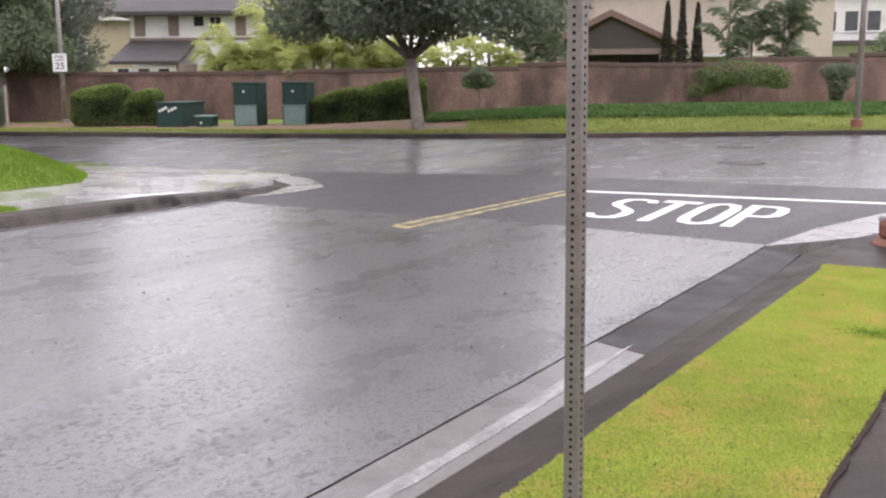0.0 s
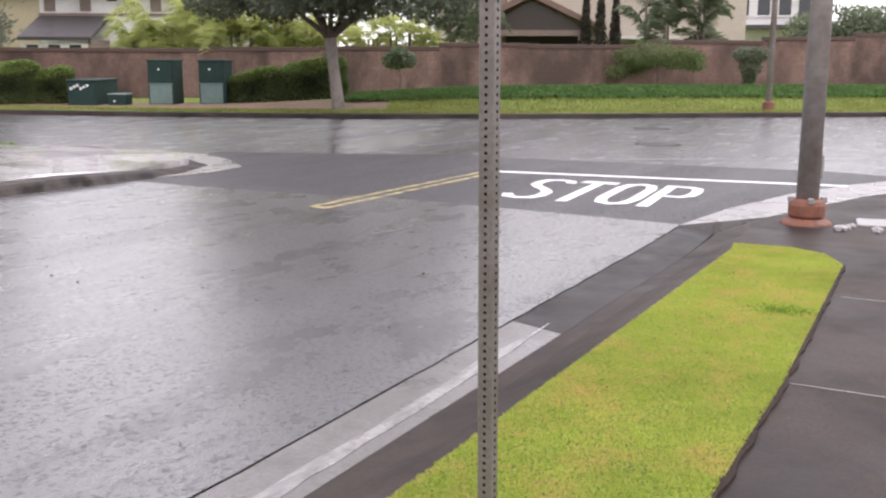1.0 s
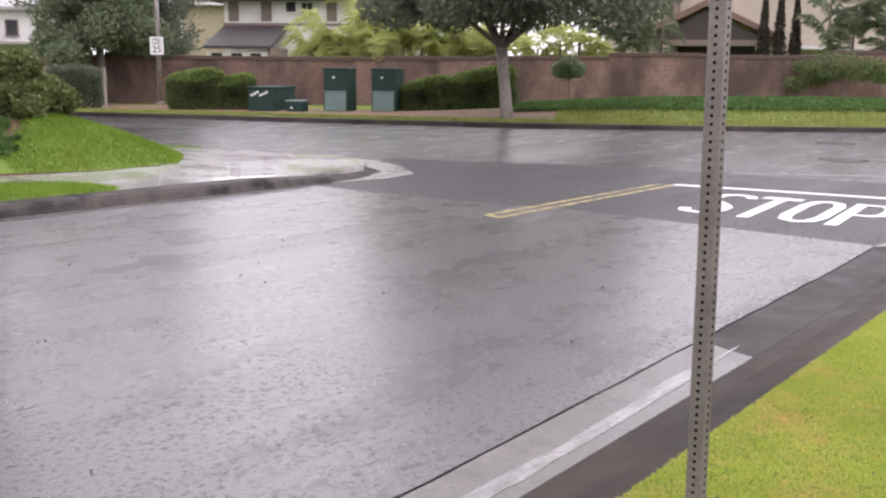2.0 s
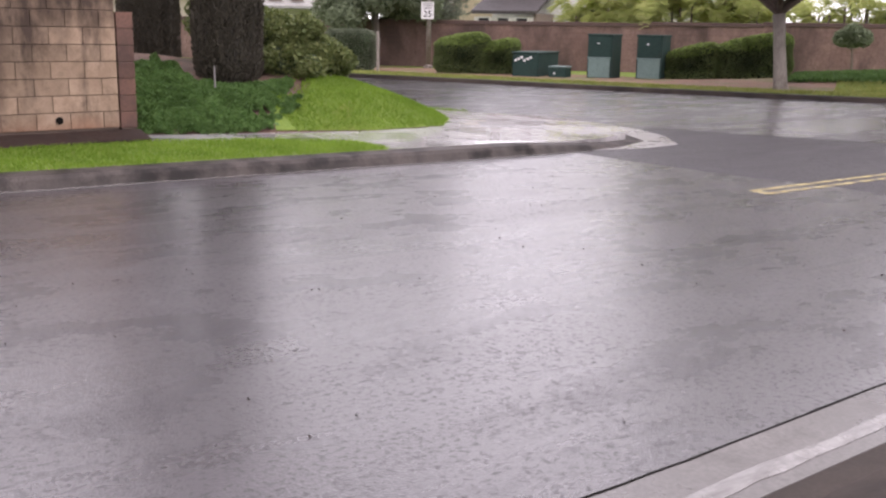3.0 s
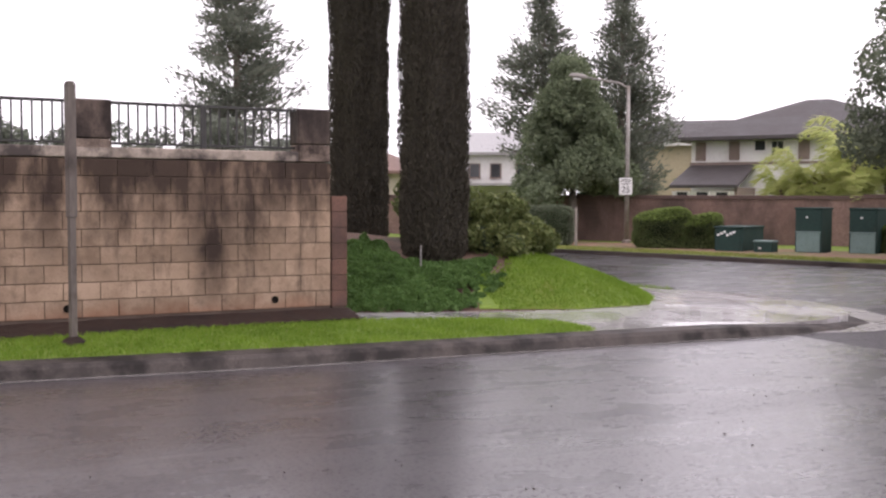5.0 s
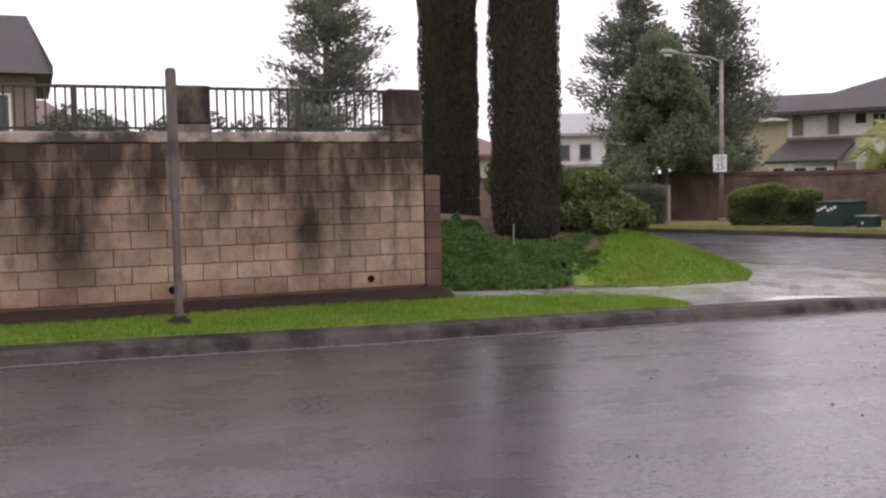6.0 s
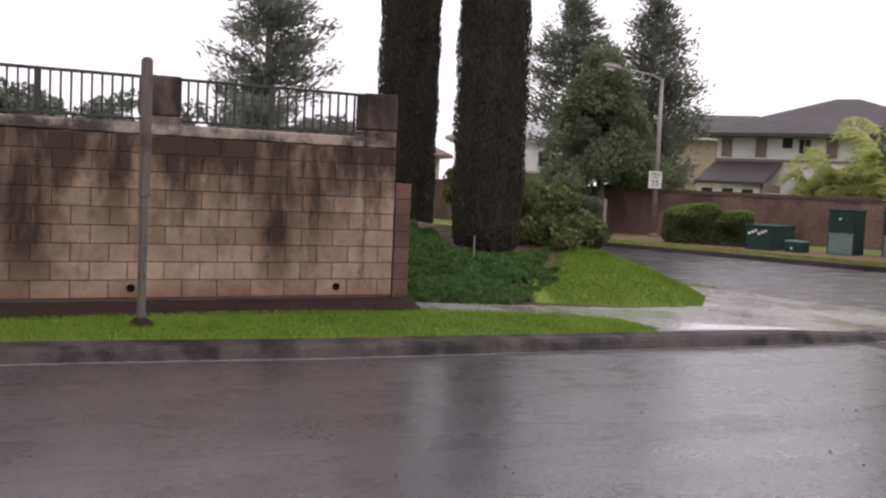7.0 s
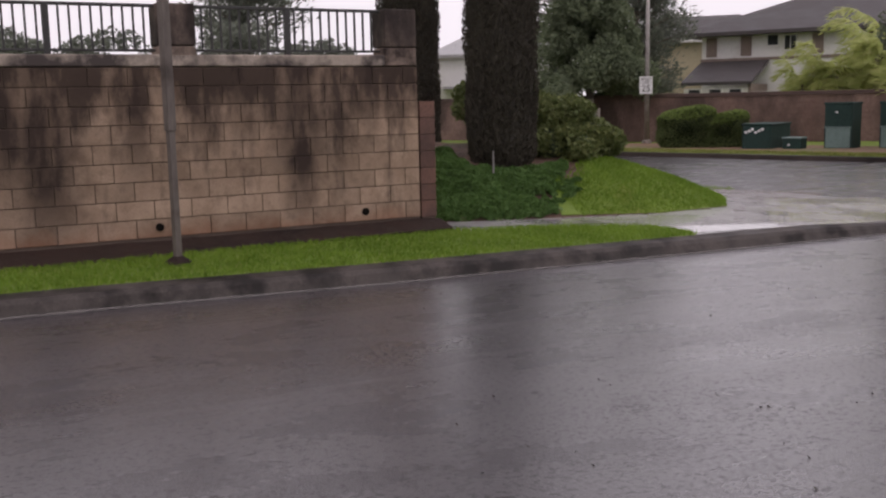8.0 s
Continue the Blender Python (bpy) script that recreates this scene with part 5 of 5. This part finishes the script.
def boards(x0, x1, z0, z1, y, step=0.2):
    """Overlapping horizontal siding boards on a wall face that looks to -y."""
    bm = bmesh.new()
    z = z0
    while z < z1:
        zt = min(z1, z + step)
        vs = [bm.verts.new(c) for c in ((x0, y - 0.03, z), (x1, y - 0.03, z), (x1, y - 0.005, zt), (x0, y - 0.005, zt), (x0, y, z), (x1, y, z))]
        bm.faces.new(vs[:4])
        bm.faces.new((vs[0], vs[4], vs[5], vs[1]))
        z += step
    return bm


# white two-storey house
h = thing("house", "white two-storey house with a dark hipped roof and a porch roof", "house", (-43.1, 37.0, -0.1), 30)
part("wall", box(0, 12.0, 0, 8.5, 0, 5.1), "wall_white", h)
part("roof", hip(-0.9, 12.9, -0.9, 9.4, 5.0, 7.35, 4.6, ridge=(5.0, 6.2)), "roof_tile", h)
for x0, x1 in ((0.25, 0.8), (2.05, 2.6), (5.6, 6.15), (8.2, 8.8)):
    part("shutter", box(x0, x1, -0.06, 0.0, 3.95, 4.95), "trim_brown", h)
window(h, 3.4, 3.95, 4.45, 4.95)
window(h, 4.25, 4.85, 4.2, 4.9, panes=2)
window(h, 9.4, 10.4, 4.1, 4.9, panes=2)
window(h, 4.6, 6.0, 1.0, 2.2, panes=2)
part("belt", box(-0.05, 12.05, -0.08, 0.0, 3.72, 3.86), "trim_brown", h)
porch = bmesh.new()
pv = [porch.verts.new(c) for c in ((0.0, 0, 3.75), (3.5, 0, 3.75), (3.5, -3.4, 2.62), (0.0, -3.4, 2.62), (0.0, 0, 3.57), (3.5, 0, 3.57), (3.5, -3.4, 2.46), (0.0, -3.4, 2.46))]
for f in ((0, 1, 2, 3), (4, 7, 6, 5), (0, 3, 7, 4), (1, 5, 6, 2), (3, 2, 6, 7), (0, 4, 5, 1)):
    porch.faces.new([pv[i] for i in f])
part("porch_roof", porch, "roof_tile", h)
part("porch_wall", box(3.3, 3.45, -3.2, 0, 0, 2.5), "trim_brown", h)
part("porch_front", box(0.1, 3.3, -3.2, -3.05, 0, 2.3), "wall_white", h)
for x0 in (0.35, 1.4, 2.4):
    window(h, x0, x0 + 0.6, 1.75, 2.25, -3.2)
part("gutter", box(3.4, 5.6, -3.3, -3.2, 2.02, 2.10), "wall_white", h)

h = thing("house", "tan two-storey house with a low dark roof", "house", (-52.4, 39.2, -0.1), 40)
part("wall", box(0, 9, 0, 8, 0, 5.3), "wall_tan", h)
part("roof", hip(-0.7, 9.7, -0.7, 8.7, 5.25, 7.0, 3.2), "roof_tile", h)
part("fascia", box(-0.72, 9.72, -0.76, -0.70, 5.15, 5.4), "wall_white", h)
window(h, 1.0, 1.9, 3.3, 4.2, panes=2)
h = thing("house", "pale house with a shining wet roof far behind", "house", (-57.0, 28.4, -0.1), 58)
part("wall", box(0, 8, 0, 7, 0, 4.6), "wall_white", h)
part("roof", hip(-0.6, 8.6, -0.6, 7.6, 4.55, 6.2, 2.6), "roof_sheen", h)
for x0 in (2.3, 3.6, 5.2):
    window(h, x0, x0 + 0.6, 3.2, 4.0, frame="trim_brown")
part("lower_roof", box(0.5, 7.5, -2.2, 0, 2.65, 2.8), "roof_sheen", h)

h = thing("house", "brown-roofed house glimpsed between the cypresses", "house", (-59.5, 17.0, -0.1), 72)
part("wall", box(0, 10.5, 0, 7, 0, 3.4), "wall_beige", h)
part("roof", hip(-0.7, 11.2, -0.7, 7.7, 3.35, 4.95, 2.6), "roof_brown", h)
window(h, 2.0, 3.2, 1.8, 2.9, panes=2)
window(h, 6.4, 7.6, 1.8, 2.9, panes=2)

# beige house with a gabled porch
h = thing("house", "beige boarded house with a brown gabled porch", "house", (-24.5, 44.6, -0.1), 20)
part("wall", box(0, 15.2, 1.2, 9.5, 0, 6.0), "wall_beige", h)
part("siding", boards(0, 15.2, 0, 6.0, 1.2), "wall_beige", h)
part("roof", hip(-0.8, 16.0, 0.4, 10.3, 6.0, 8.2, 4.5), "roof_brown", h)
part("chimney", box(3.0, 3.6, 0.55, 1.19, 0, 7.4, 0.02), "trim_brown", h)
gab = bmesh.new()
for y0, y1 in ((-2.6, 1.18),):
    prof = [(2.1, 3.05), (5.0, 4.45), (8.2, 2.95), (8.2, 3.2), (5.0, 4.75), (2.1, 3.30)]
    fr = [gab.verts.new((x, y0, z)) for x, z in prof]
    bk = [gab.verts.new((x, y1, z)) for x, z in prof]
    gab.faces.new(fr)
    gab.faces.new(bk[::-1])
    for k in range(6):
        gab.faces.new((fr[k], bk[k], bk[(k + 1) % 6], fr[(k + 1) % 6]))
part("porch_roof", gab, "roof_brown", h)
tri = bmesh.new()
fr = [tri.verts.new(c) for c in ((2.7, -2.3, 3.0), (7.7, -2.3, 2.95), (5.0, -2.3, 4.35))]
bk = [tri.verts.new((v.co.x, v.co.y + 0.12, v.co.z)) for v in fr]
tri.faces.new(fr)
tri.faces.new(bk[::-1])
for k in range(3):
    tri.faces.new((fr[k], bk[k], bk[(k + 1) % 3], fr[(k + 1) % 3]))
part("gable", tri, "shade_dark", h)
part("beam", box(2.7, 7.7, -2.35, -2.1, 2.72, 2.98), "trim_brown", h)
for x in (3.1, 7.2):
    part("porch_column", box(x, x + 0.35, -2.35, -2.0, 0, 2.72), "wall_beige", h)
# Added dark panel stands for the shade inside the porch.
part("porch_interior", box(3.45, 7.2, 0.9, 1.16, 0, 2.75), "shade_dark", h)
window(h, 3.9, 5.2, 1.0, 2.4, 0.9, "trim_brown", 2)
window(h, 0.6, 1.6, 3.6, 4.6, 1.17)
window(h, 12.4, 12.9, 1.7, 2.6, 1.17, "trim_brown")
window(h, 13.4, 13.9, 1.7, 2.6, 1.17, "trim_brown")
part("downpipe", box(13.05, 13.2, 1.02, 1.16, 0, 6.0), "wall_white", h)
part("canopy", box(9.0, 12.0, 0.2, 1.15, 2.6, 2.75, 0.02), "wall_white", h)

h = thing("house", "pale grey house with dark windows farther off", "house", (-15.2, 68, -0.1), 12)
part("wall", box(0, 5.5, 0, 7, 0, 6.6), "wall_white", h)
part("roof", hip(-0.6, 6.1, -0.6, 7.6, 6.6, 8.4, 2.4), "roof_tile", h)
for x0 in (0.5, 1.8, 3.1, 4.3):
    window(h, x0, x0 + 0.8, 4.4, 5.6)
part("porch_roof", box(-0.3, 6.0, -2.2, 0, 3.5, 3.75), "roof_tile", h)

# house behind the railing
h = thing("house", "brown-roofed house standing behind the retaining wall", "house", (-31.0, -12.0, 2.15), 90)
part("wall", box(0, 12.3, 0, 7, 0, 2.9), "trim_brown", h)
roof = bmesh.new()
prof = [(-0.4, 2.75), (12.75, 2.75), (12.75, 2.95), (12.15, 4.75), (0.4, 4.75), (-0.4, 2.95)]
fr = [roof.verts.new((x, -0.6 if z < 3 else 2.4, z)) for x, z in prof]
bk = [roof.verts.new((x, 7.6 if z < 3 else 4.6, z)) for x, z in prof]
roof.faces.new(fr)
roof.faces.new(bk[::-1])
for k in range(6):
    roof.faces.new((fr[k], bk[k], bk[(k + 1) % 6], fr[(k + 1) % 6]))
part("roof", roof, "roof_tile", h)
window(h, 10.3, 11.6, 0.9, 2.2, panes=2)
h = thing("house", "low brown-roofed house far behind the garden", "house", (-48.0, -6.5, 0.5), 90)
part("wall", box(0, 8.5, 0, 6, 0, 3.6), "wall_tan", h)
part("roof", hip(-0.6, 9.3, -0.6, 6.6, 3.6, 5.4, 2.0), "roof_brown", h)

# ---- grass and ground cover ----
def blades(name, label, spots, size, material, seed, wild=0.45, aspect=0.16, category="grass"):
    nor = np.tile(np.array((0, 0, 1.0)), (len(spots), 1))
    ob = place(name, leaf_cloud(spots, size, seed=seed, normals=nor, aspect=aspect, wild=wild), material, label=label, category=category, kind="stuff")
    return ob


def scatter(n, x0, x1, y0, y1, inside, height, seed, clump=0.0):
    rng = np.random.default_rng(seed)
    p = np.stack([rng.uniform(x0, x1, n), rng.uniform(y0, y1, n)], axis=1)
    out = [(x, y, height(x, y)) for x, y in p if inside(x, y)]
    return np.array(out)


def in_poly(poly):
    def test(x, y):
        hit = False
        for (x0, y0), (x1, y1) in zip(poly, poly[1:] + poly[:1]):
            if (y0 > y) != (y1 > y) and x < (x1 - x0) * (y - y0) / (y1 - y0) + x0:
                hit = not hit
        return hit
    return test


blades("grass", "short bright yellow-green mown grass of the near verge", scatter(190000, -2.22, -1.14, 1.6, 8.9, in_poly(LAWN_R), lambda x, y: gz(y) + 0.156, 201), 0.021, "grass_near", 201, 1.1, 0.22)
blades("grass", "short bright yellow-green mown grass of the near verge", scatter(34000, -2.22, -1.14, -1.5, 1.6, in_poly(LAWN_R), lambda x, y: gz(y) + 0.157, 202), 0.036, "grass_near", 202, 0.75, 0.2)
VERGE = [(-11.37, -8), (-11.37, 0.5), (-11.22, 3.2), (-11.18, 7.5), (-11.6, 7.78), (-12.2, 7.78), (-12.82, 6.6), (-12.8, 5.4), (-12.7, 2.5), (-12.46, 0.2), (-12.42, -8)]
blades("grass", "bright green grass of the narrow verge below the wall", scatter(42000, -12.95, -11.2, -5, 7.6, in_poly(VERGE), lambda x, y: gz(y) + 0.17 + 0.06 * min(1, max(0, (-11.4 - x) / 1.4)) * min(1, max(0, 7.0 - y) / 2), 203), 0.06, "grass_left", 203, 0.5, 0.16)
BANK = HILL_FOOT[:7] + [(-18, 11.2), (-22, 9.4), (-22, 5.0), (-14.2, 5.0)]
bank_in = in_poly(BANK)
lawn_in = in_poly(BANK_LAWN)


def ivy_side(x, y):
    edge = 7.25 + 0.62 * (-13.9 - x) + 0.9 * noise.noise((x * 1.3, y * 1.3, 3.0)) + 0.45 * noise.noise((x * 7, y * 7, 1.0)) + 0.2
    return y < edge and x > (-16.9 if y < 6.9 else -15.25) + 0.5 * noise.noise((y * 1.5, 0, 7.0))


blades("grass", "bright green grass on the corner bank", scatter(90000, -20, -13.2, 7.6, 12.2, lambda x, y: lawn_in(x, y) or (bank_in(x, y) and lawn_in(x + 0.5 * noise.noise((x * 9, y * 9, 2)), y + 0.7 * abs(noise.noise((x * 9, y * 9, 4))))), lambda x, y: gz(y) + hill(x, y) + 0.02, 204), 0.075, "grass_left", 204, 0.5, 0.16)
blades("ground_cover", "dark green ivy covering the bank below the cypresses", scatter(85000, -17.6, -13.5, 4.9, 9.0, lambda x, y: bank_in(x, y) and ivy_side(x, y), lambda x, y: gz(y) + hill(x, y) + 0.04 + 0.10 * noise.noise((x * 4, y * 4, 0)), 205), 0.085, "leaf_ivy", 205, 1.0, 0.75, "ground cover")
blades("grass", "green grass of the thin verge by the main road", scatter(9000, -20, -15.9, 9.5, 12.9, in_poly(CORNER_GRASS), lambda x, y: gz(y) + 0.175, 209), 0.08, "grass_left", 209, 0.5, 0.16)
far_band = [(p, q) for p, q in zip(offset(FARSIDE, 0.2), offset(FARSIDE, 1.5)) if -40 < p[0] < 6]
rng = np.random.default_rng(206)
pts = []
for (p, q), (r, s) in zip(far_band, far_band[1:]):
    u, v = rng.uniform(0, 1, 900), rng.uniform(0, 1, 900)
    for k in range(900):
        x = (p[0] * (1 - v[k]) + q[0] * v[k]) * (1 - u[k]) + (r[0] * (1 - v[k]) + s[0] * v[k]) * u[k]
        y = (p[1] * (1 - v[k]) + q[1] * v[k]) * (1 - u[k]) + (r[1] * (1 - v[k]) + s[1] * v[k]) * u[k]
        pts.append((x, y, 0.09))
blades("grass", "rough yellow-green grass along the kerb across the road", np.array(pts), 0.11, "grass_far", 206, 0.5, 0.25)
pts = []
for (p, q), (r, s) in zip(list(zip(offset(FARSIDE, 1.5), offset(FARSIDE, 5.5)))[:-1], list(zip(offset(FARSIDE, 1.5), offset(FARSIDE, 5.5)))[1:]):
    if p[0] < -17.5 or p[0] > 4:
        continue
    for k in range(2600):
        a, b = rng.uniform(0, 1), rng.uniform(0, 1)
        x = (p[0] * (1 - b) + q[0] * b) * (1 - a) + (r[0] * (1 - b) + s[0] * b) * a
        y = (p[1] * (1 - b) + q[1] * b) * (1 - a) + (r[1] * (1 - b) + s[1] * b) * a
        pts.append((x, y, 0.1 + far_rise(x, 1.5 + 4.0 * b)))
blades("grass", "green grass sloping up to the boundary wall", np.array([q for q in pts if rng.uniform() < 0.7]), 0.12, "grass_far", 207, 0.5, 0.25)
cover = []
for (p, q), (r, s) in zip(list(zip(offset(FARSIDE, 3.4), offset(FARSIDE, 5.9)))[:-1], list(zip(offset(FARSIDE, 3.4), offset(FARSIDE, 5.9)))[1:]):
    if p[0] < -19.5 or p[0] > 4:
        continue
    for k in range(2400):
        a, b = rng.uniform(0, 1), rng.uniform(0, 1)
        x = (p[0] * (1 - b) + q[0] * b) * (1 - a) + (r[0] * (1 - b) + s[0] * b) * a
        y = (p[1] * (1 - b) + q[1] * b) * (1 - a) + (r[1] * (1 - b) + s[1] * b) * a
        cover.append((x, y, 0.14 + 0.06 * b + far_rise(x, 3.4 + 2.5 * b)))
blades("ground_cover", "darker green creeper along the foot of the boundary wall", np.array(cover), 0.16, "leaf_ivy", 208, 0.9, 0.6, "ground cover")
bm = bmesh.new()
rows = []
for d in (1.35, 2.1, 2.9, 3.7, 4.5, 5.6):
    rows.append([bm.verts.new((x, y, gz(y) + 0.145 + far_rise(x, d) + 0.02 * noise.noise((x, y, 0)))) for x, y in offset([p for p in FARSIDE if -34 < p[0] < -14.5], d + 0.5 * noise.noise((d * 3, 0, 0)))])
for r, q in zip(rows, rows[1:]):
    for k in range(len(r) - 1):
        bm.faces.new((r[k], r[k + 1], q[k + 1], q[k]))
link("bare_patch", bm, "red_soil", label="bare reddish earth under the street tree", category="soil", kind="structure")

# fallen leaves and grit on the road
grit = np.random.default_rng(301)
n = 170
p = np.stack([grit.uniform(-10.6, -3.3, n), grit.uniform(0.5, 10.5, n), np.zeros(n)], axis=1)
p[:, 2] = 0.012 * (9.5 - p[:, 1]) + 0.006
place("road_litter", leaf_cloud(p, 0.024, seed=301, normals=np.tile(np.array((1.0, 0, 0.0)), (n, 1)), aspect=0.5, wild=0.25), "shade_dark", label="scattered small dark leaves and grit on the asphalt", category="litter", kind="stuff")
fallen = np.random.default_rng(303)
n = 45
p = np.stack([fallen.uniform(-2.1, -1.25, n), fallen.uniform(2.6, 8.5, n), np.zeros(n)], axis=1)
p[:, 2] = 0.012 * (9.5 - p[:, 1]) + 0.168
place("fallen_leaves", leaf_cloud(p, 0.017, seed=303, aspect=0.6), "mulch", label="scattered small brown leaves on the near verge", category="litter", kind="stuff")
weed = np.random.default_rng(302).normal(size=(420, 3)) * np.array((0.09, 0.08, 0.005)) + np.array((-1.42, 6.45, gz(6.4) + 0.162))
place("weed", leaf_cloud(weed, 0.022, seed=302, aspect=0.4), "grass_left", label="dark green weed patch in the verge", category="weed", kind="stuff")

# ---- the nearest wall blocks, one by one ----
block = {}
for k in range(9):
    y = 4.745
    first = LONG / 2 if k % 2 == 0 else LONG
    while y > -1.15:
        long = first
        first = LONG
        key = round(long, 3)
        if key not in block:
            block[key] = part("block", box(-0.1, 0.0, -long + 0.009, 0, 0, COURSE - 0.009, 0.004), "block", wall)
            ob = block[key]
        else:
            ob = place("block", block[key].data, None, wall)
        ob.location = (WX + 0.002 * ((k * 7 + int(y * 10)) % 3), y, Z0 + k * COURSE)
        y -= long

one = None
for m in singles:
    if one is None:
        one = part("block", box(0, 0.395, 0, 0.05, 0, 0.194, 0.004), "red_block_far", bw)
        ob = one
    else:
        ob = place("block", one.data, None, bw)
    ob.matrix_basis = m
